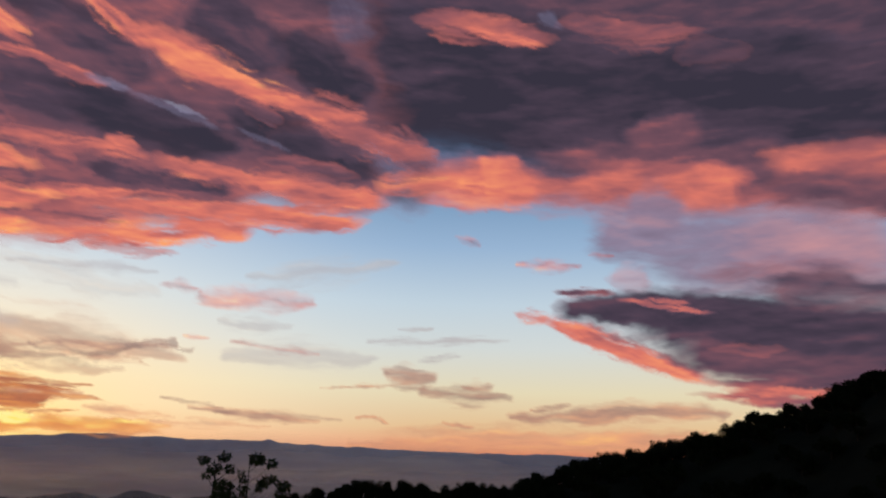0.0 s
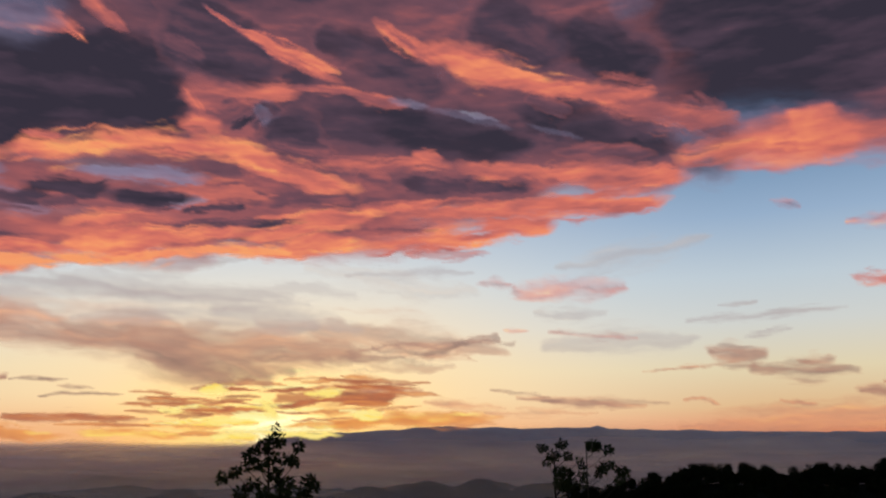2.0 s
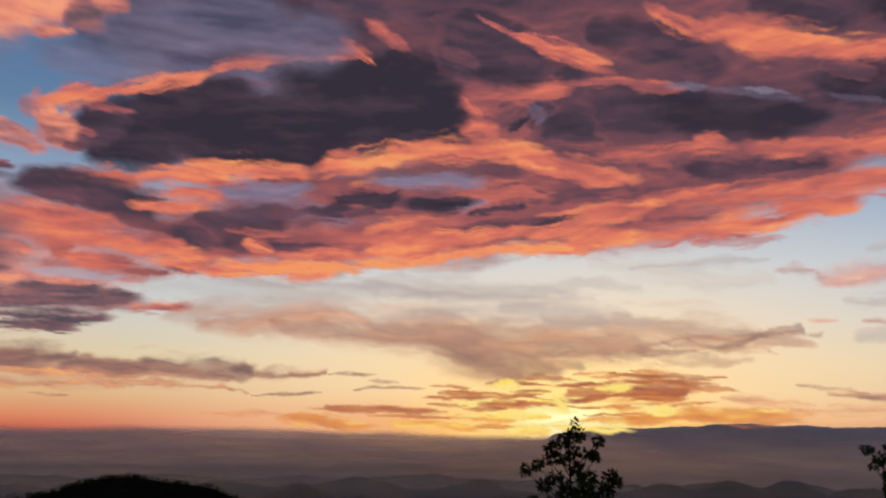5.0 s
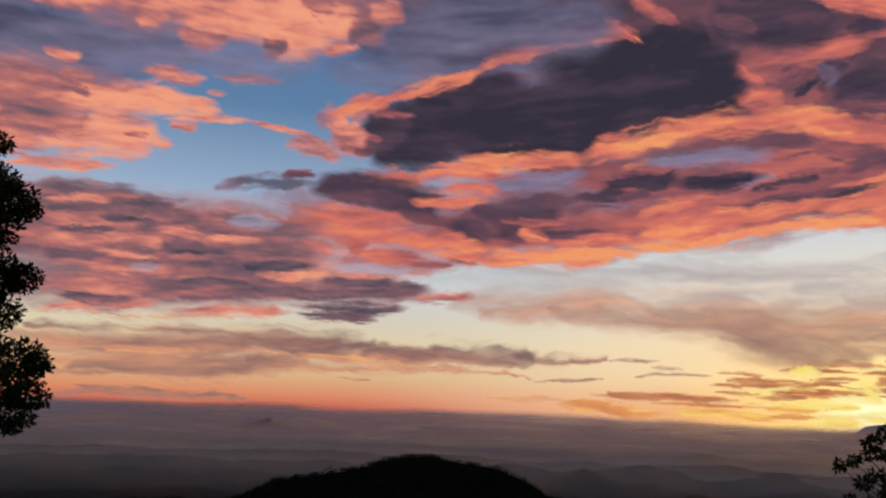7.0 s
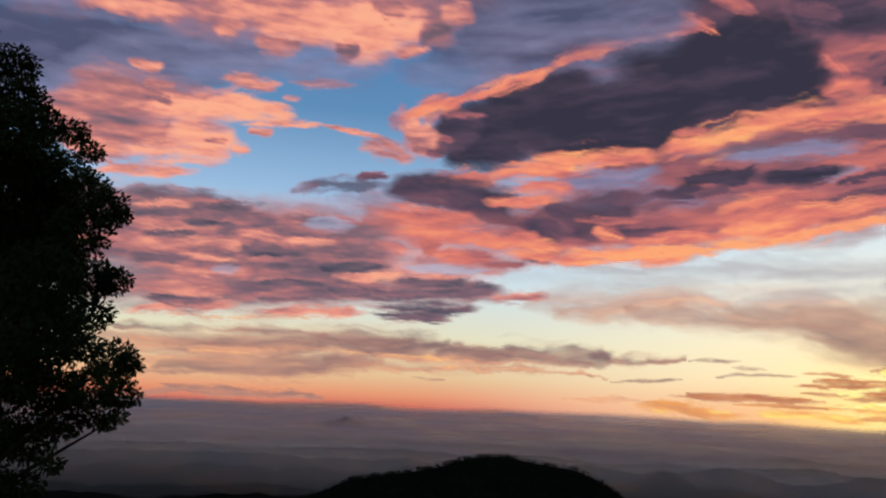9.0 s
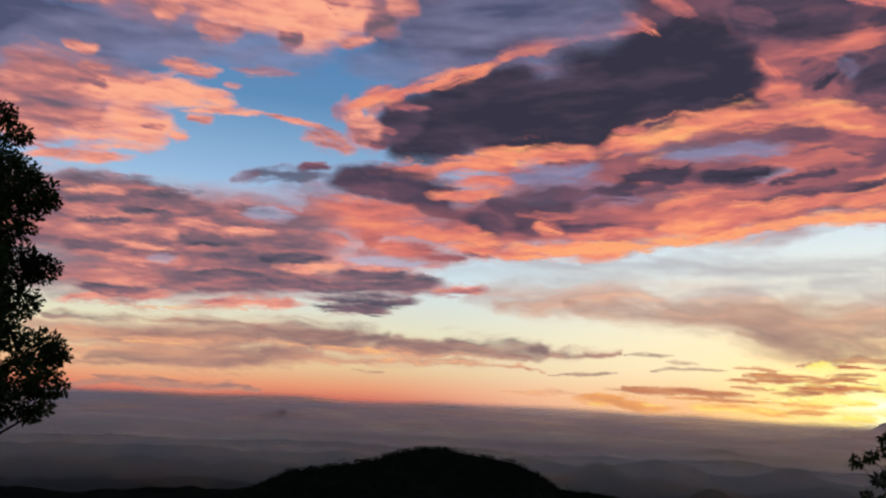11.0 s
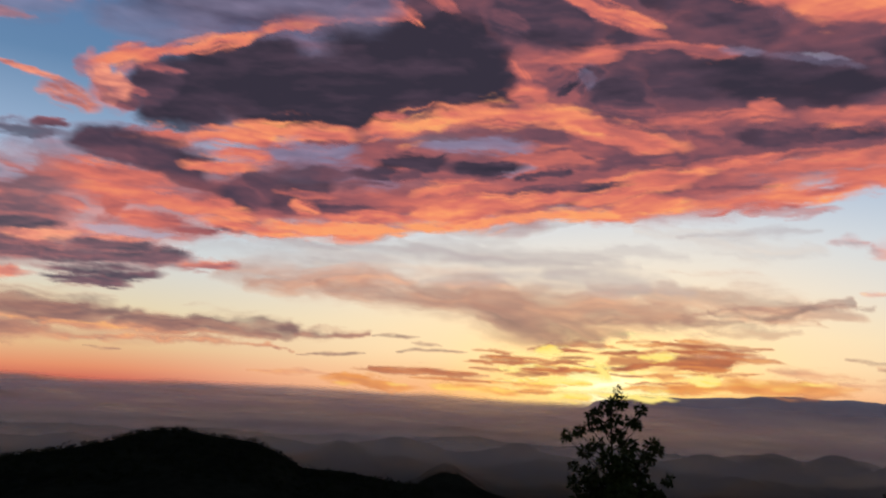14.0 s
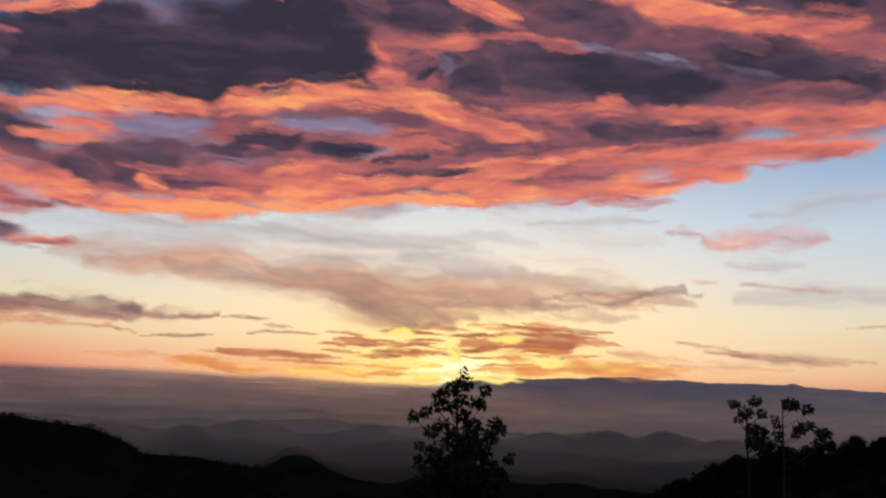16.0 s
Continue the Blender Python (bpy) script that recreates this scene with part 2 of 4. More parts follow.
def terrain():
    az = np.radians(np.concatenate([np.arange(-48, 118, 0.35), np.arange(118, 312, 2.5)]))
    r = np.concatenate([[0.0], np.geomspace(1.5, 4850, 230)])
    rr, aa = np.meshgrid(r, az, indexing="ij")
    x, y = -rr * np.sin(aa), rr * np.cos(aa)
    v = np.stack([x, y, ground(x, y)], -1).reshape(-1, 3)
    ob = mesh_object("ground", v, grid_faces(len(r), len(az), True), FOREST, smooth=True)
    tagged(ob, "dark wooded hillside falling to a misty valley", "ground", kind="structure")


terrain()


def mountain_range():
    az = np.arange(-40, 44, 0.12)
    crest = np.interp(az, [-40, -20, -10, 0, 7, 9.9, 10.6, 11.2, 12, 16, 20.5, 24, 27, 30, 31.5, 32.6, 33.2, 33.8, 36, 44], [0.1, 0.2, 0.42, 0.52, 0.68, 0.70, 0.96, 0.80, 0.72, 0.76, 0.84, 0.68, 0.48, 0.38, 0.32, 0.18, -0.05, -0.5, -1.0, -1.8])
    crest = crest + 0.15 * fbm(az / 1.6, az * 0, 3, 5)
    rows = []
    for k, f in enumerate(np.linspace(0, 1, 14)):
        r = 3600 + 500 * f
        low = -135.0
        z = low + (4100 * np.tan(np.radians(crest)) - low) * f ** 0.8 + (1 - f) * f * 120 * fbm(az / 2.2, az * 0 + k * 0.3, 12)
        a = np.radians(az)
        rows.append(np.stack([-r * np.sin(a), r * np.cos(a), z], -1))
    a = np.radians(az)
    rows.append(np.stack([-4600 * np.sin(a), 4600 * np.cos(a), az * 0 - 140.0], -1))
    ob = mesh_object("mountain_range", np.concatenate(rows), grid_faces(15, len(az)), HAZED_RIDGE, smooth=True)
    tagged(ob, "long mountain ridge in painted haze blue-grey, fading into haze", "mountain", kind="structure")


mountain_range()


def mist_bank(label, r, az0, az1, low, high, strength, fade, foot=0.0):
    """A leaning sheet of mist across the valley, thick at its foot and thinning out upward."""
    az, f = np.radians(np.arange(az0, az1, 0.5)), np.linspace(0, 1, 26)
    ff, aa = np.meshgrid(f, az, indexing="ij")
    rr = r + ff * 140 + 60 * fbm(np.degrees(aa) / 6, ff * 2, int(r))
    top = high + (high - low) * 0.16 * fbm(np.degrees(aa) / 9, aa * 0, int(r) + 3)
    z = low + (top - low) * ff
    v = np.stack([-rr * np.sin(aa), rr * np.cos(aa), z], -1).reshape(-1, 3)
    ob = mesh_object("mist_bank", v, grid_faces(len(f), len(az)), MIST, smooth=True)
    side = np.clip(np.minimum(np.degrees(aa) - az0, az1 - np.degrees(aa)) / 6, 0, 1)
    attribute(ob, "vapour", strength * np.clip((1 - ff) / fade, 0, 1) ** 1.2 * side * np.clip(ff / max(foot, 0.001), 0.12 if foot else 1, 1))
    tagged(ob, label, "mist", "mist banks in the valley", "stuff")


mist_bank("thin grey mist hanging between the wooded hills", 900, 10, 118, -130, -34, 0.22, 0.35, 0.5)
mist_bank("thin grey mist hanging between the wooded hills", 1060, -30, 118, -130, -34, 0.22, 0.35, 0.5)
mist_bank("grey mist layer over the low valley hills", 1420, -40, 120, -135, -40, 0.3, 0.4, 0.4)
mist_bank("grey mist layer over the low valley hills", 1850, -40, 120, -140, -48, 0.52, 0.8)
mist_bank("pale mauve mist over the valley floor", 2250, -40, 122, -140, -42, 0.92, 0.7)
mist_bank("pale mauve mist over the valley floor", 2900, -45, 122, -140, -22, 0.92, 0.6)
mist_bank("blue-grey haze in front of the far mountain ridge", 3420, -45, 40, -140, 84, 0.88, 0.85)
mist_bank("smoky mauve haze under the sunset horizon", 3480, 26, 122, -140, -12, 0.95, 0.25)
mist_bank("smoky mauve haze under the sunset horizon", 4450, 20, 124, -170, 0, 1.0, 0.17)


# ---- clouds ----
CLOUDS = []


def islands(faces, count):
    """The connected pieces of a sheet, largest first; scraps are left out."""
    label = np.arange(count)
    for _ in range(4000):
        low = label[faces].min(1)
        after = label.copy()
        np.minimum.at(after, faces.ravel(), np.repeat(low, 4))
        after = after[after]
        if (after == label).all():
            break
        label = after
    of = label[faces[:, 0]]
    names, sizes = np.unique(of, return_counts=True)
    order = names[np.argsort(-sizes)]
    return [faces[of == k] for k in order if (of == k).sum() >= 30 or k == order[0]][:12]


def cloud(label, kind, opacity, strokes):
    """A cloud as a bulging sheet of vapour far off. Each stroke: from az, el to az, el in degrees, half width, painted
    tone (0 sunlit, 1 shaded).
    """
    n = len(CLOUDS)
    s = np.array(strokes)
    pad = s[:, 4].max() * 1.5 + 1.0
    a0, a1 = min(s[:, 0].min(), s[:, 2].min()) - pad, max(s[:, 0].max(), s[:, 2].max()) + pad
    e0, e1 = max(min(s[:, 1].min(), s[:, 3].min()) - pad, -0.8), max(s[:, 1].max(), s[:, 3].max()) + pad
    step = 0.11 if s[:, 4].min() < 0.35 else 0.17
    az, el = np.arange(a0, a1, step * 1.4), np.arange(e0, e1, step)
    ee, aa = np.meshgrid(el, az, indexing="ij")
    size = min(1.0, s[:, 4].max() / 0.8)
    px = aa * np.cos(np.radians(ee)) + size * (1.3 * fbm(aa / 4.0, ee / 2.2, 40 + n) + 0.5 * fbm(aa / 1.2, ee / 0.6, 80 + n))
    py = ee + size * (0.75 * fbm(aa / 4.5, ee / 2.4, 120 + n) + 0.30 * fbm(aa / 1.4, ee / 0.6, 160 + n))
    spread, stretch = (2.0, 3.0) if kind == "high" else (2.0, 7.0) if kind == "sunlit" else (2.4, 7.0)
    best, total, weight = np.full(aa.shape, -9.0), 0, 0
    for k, (x1, y1, x2, y2, half, thick) in enumerate(strokes):
        ca = math.cos(radians((y1 + y2) / 2))
        bx, by, dx, dy = x1 * ca, y1, (x2 - x1) * ca, y2 - y1
        span = math.hypot(dx, dy)
        qx, qy = aa * ca + (px - aa * np.cos(np.radians(ee))) - bx, py - by
        along, across = (qx * dx + qy * dy) / span, (qy * dx - qx * dy) / span
        u = np.clip(along / span, 0, 1)
        grain = min(max(half, 0.16), 1.3)
        fibre = fbm(along / (stretch * grain), across / (0.75 * grain), 300 + 31 * n + k, 4) * min(1.0, 1.4 / half) ** 0.6
        tint = fbm(along / (1.2 * stretch * grain), across / (0.6 * grain), 700 + 31 * n + k, 3) * min(1.0, 1.0 / half) ** 0.7
        wide = half * (0.24 + 0.76 * np.sin(np.pi * np.clip(u, 0.04, 0.96)) ** 0.7) * spread
        p = 1 - np.hypot(along - u * span, across) / wide + (0.3 if half > 0.8 else 0.5 if kind == "high" else 0.62) * fibre - (0.16 if half < 0.45 and kind != "sunlit" else 0.0)
        w = np.exp(4.2 * np.clip(p, -3, 1.3))
        best, total, weight = np.maximum(best, p), total + w * (thick + 0.32 * tint), weight + w
    if kind == "high":
        total = total * 0.9
    ripple = fbm(aa / 2.4, (ee + 0.06 * aa) / 0.42, 900 + n, 4)
    thick = total / weight + (0.15 * ripple + 0.10 if kind == "high" else 0.1 * ripple)
    density = np.clip(best, -1, 1) + 0.15 * fbm(aa / 1.8, ee / 0.7, 200 + n)
    body = np.clip(density / 0.62, 0, 1)
    body = 0.05 + 0.95 * body * body * (3 - 2 * body)
    # Dark tones brighten towards the edges: sun shining through, painted in.
    thin = 0.36
    thick = np.where(thick > thin, thin + (thick - thin) * body, thick)
    border = np.minimum.reduce([aa - a0, a1 - aa, e1 - ee]) / 0.6
    density = np.minimum(density, border * 0.8 - 0.8 + np.clip(border, 0, 9))
    er, ar = np.radians(ee), np.radians(aa)
    r = 4800 - 40 * n - 38 * np.clip(density, 0, 1) * size
    v = np.stack([-np.sin(ar) * np.cos(er) * r, np.cos(ar) * np.cos(er) * r, np.sin(er) * r], -1).reshape(-1, 3)
    faces = grid_faces(*aa.shape)
    faces = faces[(density.ravel() > -0.13)[faces].any(1)]
    ob = None
    for island in islands(faces, len(v)):
        keep, back = np.unique(island, return_inverse=True)
        piece = mesh_object("wisp" if ob else "cloud", v[keep], back.reshape(-1, 4), VAPOUR[kind], ob, smooth=True)
        attribute(piece, "vapour", density.ravel()[keep])
        attribute(piece, "shade_tone", thick.ravel()[keep])
        attribute(piece, "opacity", np.full(len(keep), opacity))
        ob = ob or piece
    tagged(ob, label, "cloud", "sunset clouds")
    CLOUDS.append(ob)


def cloud_mass(label, kind, strokes):
    """A deck of cloud laid stroke over stroke. Each: from az, el to az, el in degrees, half width, tone, cover."""
    n = len(CLOUDS)
    s = np.array(strokes)
    pad = s[:, 4].max() * 1.5 + 1.0
    a0, a1 = min(s[:, 0].min(), s[:, 2].min()) - pad, max(s[:, 0].max(), s[:, 2].max()) + pad
    e0, e1 = min(s[:, 1].min(), s[:, 3].min()) - pad, max(s[:, 1].max(), s[:, 3].max()) + pad
    step = 0.10 if s[:, 4].min() < 0.4 else 0.16
    az, el = np.arange(a0, a1, step * 1.3), np.arange(e0, e1, step)
    ee, aa = np.meshgrid(el, az, indexing="ij")
    wx = 0.9 * fbm(aa / 3.6, ee / 2.2, 40 + n) + 0.40 * fbm(aa / 1.0, ee / 0.6, 80 + n, 3)
    wy = 0.55 * fbm(aa / 3.8, ee / 2.0, 120 + n) + 0.26 * fbm(aa / 1.1, ee / 0.55, 160 + n, 3)
    cover, tone = np.zeros(aa.shape), np.full(aa.shape, s[0, 5])
    for k, (x1, y1, x2, y2, half, thick, most) in enumerate(strokes):
        ca = math.cos(radians((y1 + y2) / 2))
        dx, dy = (x2 - x1) * ca, y2 - y1
        span = math.hypot(dx, dy) + 1e-6
        loose = min(1.0, 0.3 + half / 1.2)
        qx, qy = (aa - x1) * ca + loose * wx, ee - y1 + loose * wy
        along, across = (qx * dx + qy * dy) / span, (qy * dx - qx * dy) / span
        u = np.clip(along / span, 0, 1)
        grain = min(max(half, 0.2), 1.1)
        fibre = fbm(along / (4.5 * grain), across / (0.5 * grain), 300 + 31 * n + k, 4)
        tint = fbm(along / (6.0 * grain), across / (0.9 * grain), 700 + 31 * n + k, 3)
        taper = np.sin(np.pi * u).clip(0, 1)
        wide = half * (1.35 if half > 1.8 else (1.45 if half < 0.5 else 1.7) * (0.1 + 0.9 * taper ** 0.6))
        p = 1 - np.hypot(along - u * span, across) / wide + ((0.34 if half > 0.8 else 0.8) * fibre + (0.26 if thick > 0.7 and half > 0.8 else 0.16 if half < 0.5 else 0.08)) * min(1.0, 0.8 / half) ** 0.5
        a = np.clip(p / 0.86, 0, 1)
        a = most * a * a * (3 - 2 * a)
        if half < 1.8:
            a = a * (0.12 + 0.88 * np.clip(taper * 2.0, 0, 1))
        after = cover + a - cover * a
        tone = np.where(after > 1e-4, (tone * cover * (1 - a) + (thick + 0.22 * tint) * a) / np.maximum(after, 1e-4), tone)
        cover = after
    tone = tone + (0.30 * fbm(aa / 2.0, (ee + 0.05 * aa) / 0.34, 900 + n, 4) if kind == "peach" else 0.14 * fbm(aa / 2.6, (ee + 0.06 * aa) / 0.5, 900 + n, 4))
    tone = np.maximum(tone, 0.07)
    if kind in ("high", "peach"):
        # Sunlit rim painted in: dark tones turn lighter where cover runs out.
        rim = np.clip(cover / 0.8, 0, 1)
        tone = np.where(tone > 0.34, 0.34 + (tone - 0.34) * (0.25 + 0.75 * rim), tone)
    er, ar = np.radians(ee), np.radians(aa)
    r = 4800 - 40 * n - 38 * cover
    v = np.stack([-np.sin(ar) * np.cos(er) * r, np.cos(ar) * np.cos(er) * r, np.sin(er) * r], -1).reshape(-1, 3)
    faces = grid_faces(*aa.shape)
    faces = faces[(cover.ravel() > 0.01)[faces].any(1)]
    ob = None
    for island in islands(faces, len(v)):
        keep, back = np.unique(island, return_inverse=True)
        piece = mesh_object("wisp" if ob else "cloud", v[keep], back.reshape(-1, 4), DECK[kind], ob, smooth=True)
        attribute(piece, "vapour", cover.ravel()[keep])
        attribute(piece, "shade_tone", tone.ravel()[keep])
        ob = ob or piece
    tagged(ob, label, "cloud", "sunset clouds")
    CLOUDS.append(ob)


cloud("hazy brown cloud strips above the valley", "low", 0.75, [
    (88.1, 3.3, 60.4, 3.6, 0.87, 0.55), (87.9, 1.5, 68.1, 2.2, 0.47, 0.45),
])
cloud("low brown cloud band with orange fringes", "low", 0.95, [
    (73.5, 4.3, 65.0, 4.2, 0.67, 0.80), (65.3, 3.7, 54.5, 3.7, 0.67, 0.85), (54.6, 3.5, 49.2, 3.8, 0.28, 0.70), (73.3, 2.5, 69.5, 2.7, 0.47, 0.60),
    (69.6, 3.1, 56.1, 3.0, 0.32, 0.25), (69.5, 2.2, 53.8, 2.6, 0.20, 0.40),
])
cloud("small brown cloud flecks in the yellow sky", "low", 0.75, [
    (67.6, 1.8, 65.1, 1.8, 0.10, 0.80), (54.0, 2.2, 49.2, 2.6, 0.11, 0.85), (48.9, 3.8, 45.3, 3.6, 0.10, 0.80), (47.1, 2.7, 42.0, 2.9, 0.12, 0.90),
    (46.1, 3.2, 43.8, 3.2, 0.12, 0.70), (57.1, 0.9, 51.4, 0.9, 0.16, 0.30), (48.8, 1.3, 40.6, 1.4, 0.28, 0.55),
])
cloud("thin brown streak clouds round the setting sun", "sunlit", 0.85, [
    (41.0, 2.4, 34.1, 2.7, 0.20, 0.65), (32.7, 2.7, 23.7, 3.1, 0.51, 0.60), (29.7, 3.7, 22.0, 3.8, 0.20, 0.70), (37.6, 1.9, 33.0, 1.9, 0.16, 0.60),
    (31.2, 1.8, 24.8, 2.2, 0.20, 0.50), (34.9, 3.7, 29.0, 3.3, 0.16, 0.60), (40.6, 0.9, 35.3, 0.9, 0.20, 0.35), (30.1, 1.1, 17.2, 1.5, 0.39, 0.30),
    (28.2, 4.2, 25.1, 3.9, 0.12, 0.50), (38.3, 3.3, 33.8, 3.8, 0.12, 0.60), (33.0, 3.2, 30.1, 3.0, 0.12, 0.70), (29.4, 2.5, 26.2, 2.7, 0.16, 0.75),
])
# The sun's glow drawn as self-glowing yellow strokes; no lamp lights them.
cloud("bright yellow cloud slivers lit by the sun behind the ridge", "sunlit", 0.95, [
    (37.2, 2.0, 30.8, 2.4, 0.20, 0.00), (35.7, 0.5, 28.0, 0.7, 0.24, 0.00), (28.0, 1.9, 25.0, 1.8, 0.16, 0.00), (32.6, 4.6, 30.0, 4.7, 0.12, 0.00),
    (34.9, 1.6, 31.6, 1.6, 0.20, 0.00), (39.5, 2.2, 36.8, 2.2, 0.12, 0.05), (33.4, 3.5, 29.7, 3.7, 0.12, 0.00), (36.8, 1.0, 33.4, 1.1, 0.20, 0.05),
    (33.4, 0.7, 28.5, 1.0, 0.24, 0.00), (36.1, 0.2, 33.4, 0.2, 0.20, 0.02), (34.8, 1.6, 32.8, 1.8, 0.20, 0.00), (32.3, 1.9, 29.1, 2.1, 0.12, 0.00),
    (36.6, 3.5, 35.0, 3.6, 0.16, 0.00), (29.7, 3.1, 27.8, 3.3, 0.16, 0.00), (40.3, 1.1, 36.6, 1.4, 0.12, 0.05),
])
cloud("fine dark-orange streaks across the sun's glow", "sunlit", 0.90, [
    (28.3, 3.2, 24.4, 2.8, 0.36, 0.95), (33.8, 2.3, 30.8, 2.2, 0.12, 0.90), (39.5, 1.5, 36.4, 1.5, 0.16, 0.80), (36.4, 2.7, 33.4, 2.9, 0.12, 0.90),
    (31.9, 3.9, 29.3, 4.2, 0.12, 0.60), (25.9, 2.0, 22.5, 2.3, 0.16, 0.60), (29.9, 4.1, 24.6, 3.8, 0.10, 0.75), (28.6, 3.6, 22.5, 3.6, 0.10, 0.80),
    (36.8, 2.3, 33.6, 2.3, 0.09, 0.80), (33.6, 1.9, 30.3, 1.8, 0.10, 0.80), (31.2, 1.3, 27.1, 1.6, 0.12, 0.65),
])
cloud("thin rusty streaks beside the sun's glow", "sunlit", 0.85, [
    (41.8, 1.9, 38.1, 1.8, 0.12, 0.75), (48.8, 1.6, 41.2, 1.5, 0.14, 0.70), (46.0, 1.0, 40.4, 1.0, 0.12, 0.60), (40.6, 2.8, 37.4, 2.6, 0.10, 0.80),
    (51.4, 1.0, 48.7, 0.9, 0.10, 0.50), (39.1, 0.4, 35.3, 0.4, 0.12, 0.40),
])
cloud("faint tan cloud band above the far ridge", "low", 0.85, [
    (-5.5, 3.0, -19.6, 3.4, 0.47, 0.60), (4.5, 2.1, 2.6, 2.1, 0.16, 0.50), (-0.9, 2.3, -2.8, 2.2, 0.16, 0.50), (5.2, 0.8, -18.5, 1.8, 0.63, 0.35),
    (-7.1, 3.7, -9.3, 3.8, 0.20, 0.60),
])
cloud("brown cloud strip low in the yellow sky", "low", 0.75, [
    (26.5, 3.2, 22.6, 3.3, 0.36, 0.50), (16.0, 2.6, 7.5, 2.2, 0.32, 0.50),
    (22.2, 2.5, 17.0, 2.0, 0.24, 0.30),
])
cloud("layered brown cloud strips with pink undersides", "low", 0.90, [
    (86.9, 4.1, 73.7, 4.4, 0.39, 0.72), (86.4, 3.1, 73.6, 3.4, 0.47, 0.50), (85.6, 1.6, 73.5, 2.0, 0.36, 0.60), (83.4, 4.9, 74.6, 5.4, 0.16, 0.30),
    (85.6, 2.3, 75.1, 2.6, 0.28, 0.30), (86.4, 0.2, 73.4, 0.3, 0.28, 0.55),
])
cloud("broad tan cloud fan sweeping up from the sun", "low", 0.60, [
    (59.1, 7.4, 36.8, 7.0, 0.95, 0.60), (48.6, 6.5, 27.5, 5.7, 1.03, 0.68), (41.4, 5.1, 32.2, 4.2, 0.71, 0.66), (33.7, 7.7, 17.1, 5.9, 0.79, 0.55),
])
cloud("pale grey sweeping veil", "veil", 0.36, [
    (61.1, 9.1, 27.3, 9.7, 0.79, 0.65), (40.7, 8.2, 27.4, 7.6, 0.71, 0.70), (30.9, 11.1, 18.7, 10.2, 0.55, 0.40), (52.6, 8.5, 36.8, 8.6, 0.47, 0.30),
])
cloud("tan swept cloud veil", "low", 0.60, [
    (46.2, 7.5, 38.7, 6.5, 0.95, 0.55), (42.6, 6.4, 35.6, 4.5, 1.18, 0.66), (38.7, 6.1, 27.4, 6.1, 0.79, 0.50), (27.4, 6.4, 16.8, 6.5, 0.28, 0.65),
    (29.6, 5.7, 19.0, 5.4, 0.36, 0.55), (57.1, 7.1, 46.2, 7.5, 0.71, 0.40),
])
cloud("grey wispy high veil", "veil", 0.38, [
    (47.1, 10.3, 32.1, 9.4, 0.47, 0.60), (36.8, 8.4, 29.9, 7.6, 0.63, 0.60), (55.0, 9.7, 44.7, 9.7, 0.47, 0.50), (43.9, 11.1, 36.3, 11.9, 0.47, 0.60),
    (34.4, 9.2, 29.9, 8.8, 0.39, 0.60),
])
cloud("long grey cloud streaks drawn across the pale sky", "veil", 0.42, [
    (62.8, 10.0, 51.2, 9.8, 0.43, 0.90), (51.2, 10.0, 33.3, 9.1, 0.39, 0.90), (45.5, 7.7, 30.6, 9.0, 0.39, 0.75), (40.9, 11.7, 34.9, 12.3, 0.32, 1.00),
    (27.9, 11.0, 18.9, 11.5, 0.32, 0.80),
])
cloud("dull brown cloud smear above the sun", "low", 0.50, [
    (52.5, 7.1, 40.3, 6.0, 0.51, 0.60), (41.5, 6.4, 33.6, 4.3, 0.87, 0.75), (34.4, 5.5, 19.7, 5.2, 0.36, 0.70), (25.7, 6.1, 16.1, 6.4, 0.28, 0.90),
])
cloud("small pink cloud puff", "high", 0.85, [
    (-6.2, 13.4, -10.6, 13.2, 0.36, 0.20),
])
cloud("small pink cloud puff", "high", 0.85, [
    (-11.1, 14.0, -12.7, 14.0, 0.28, 0.20),
])
cloud("small pink cloud puff", "high", 0.60, [
    (-1.8, 15.3, -3.3, 14.7, 0.28, 0.20),
])
cloud("thin peach cloud wisp", "high", 0.6, [
    (18.4, 10.8, 16.2, 10.6, 0.36, 0.25), (16.1, 10.3, 8.9, 10.3, 0.63, 0.12),
])
cloud("thin orange cloud wisp", "high", 0.6, [
    (16.7, 7.4, 14.9, 7.4, 0.20, 0.05), (13.6, 7.2, 7.9, 6.7, 0.28, 0.20),
])
cloud("pale grey cloud veil", "veil", 0.50, [
    (13.9, 6.3, 3.9, 6.4, 0.63, 0.60), (12.9, 11.4, 2.7, 13.1, 0.55, 0.60), (14.8, 8.4, 9.5, 8.4, 0.32, 0.60),
])
cloud("small olive-grey cloud low in the sky", "low", 0.80, [
    (3.3, 5.5, -0.4, 5.4, 0.51, 0.70), (-2.4, 5.0, -4.3, 5.0, 0.28, 0.60),
])
cloud("flat olive-grey cloud low in the sky", "low", 0.80, [
    (0.3, 4.3, -5.7, 4.0, 0.43, 0.75), (7.7, 4.5, 0.7, 4.8, 0.12, 0.50),
])
cloud("thin mauve cloud streak", "veil", 0.70, [
    (4.4, 7.7, -5.5, 8.0, 0.28, 0.80), (2.5, 8.6, 0.1, 8.7, 0.20, 0.70), (0.8, 6.5, -2.3, 6.8, 0.20, 0.80),
])
cloud("long brown-grey cloud bands low over the mist", "low", 0.80, [
    (84.0, 3.5, 67.5, 4.3, 0.43, 0.72), (83.8, 2.2, 70.3, 2.4, 0.55, 0.66), (83.6, 0.5, 73.8, 0.5, 0.20, 0.72), (65.9, 3.5, 55.1, 3.3, 0.32, 0.70),
    (82.1, 3.0, 78.2, 3.1, 0.16, 0.20), (74.0, 3.4, 64.4, 3.2, 0.16, 0.20),
])
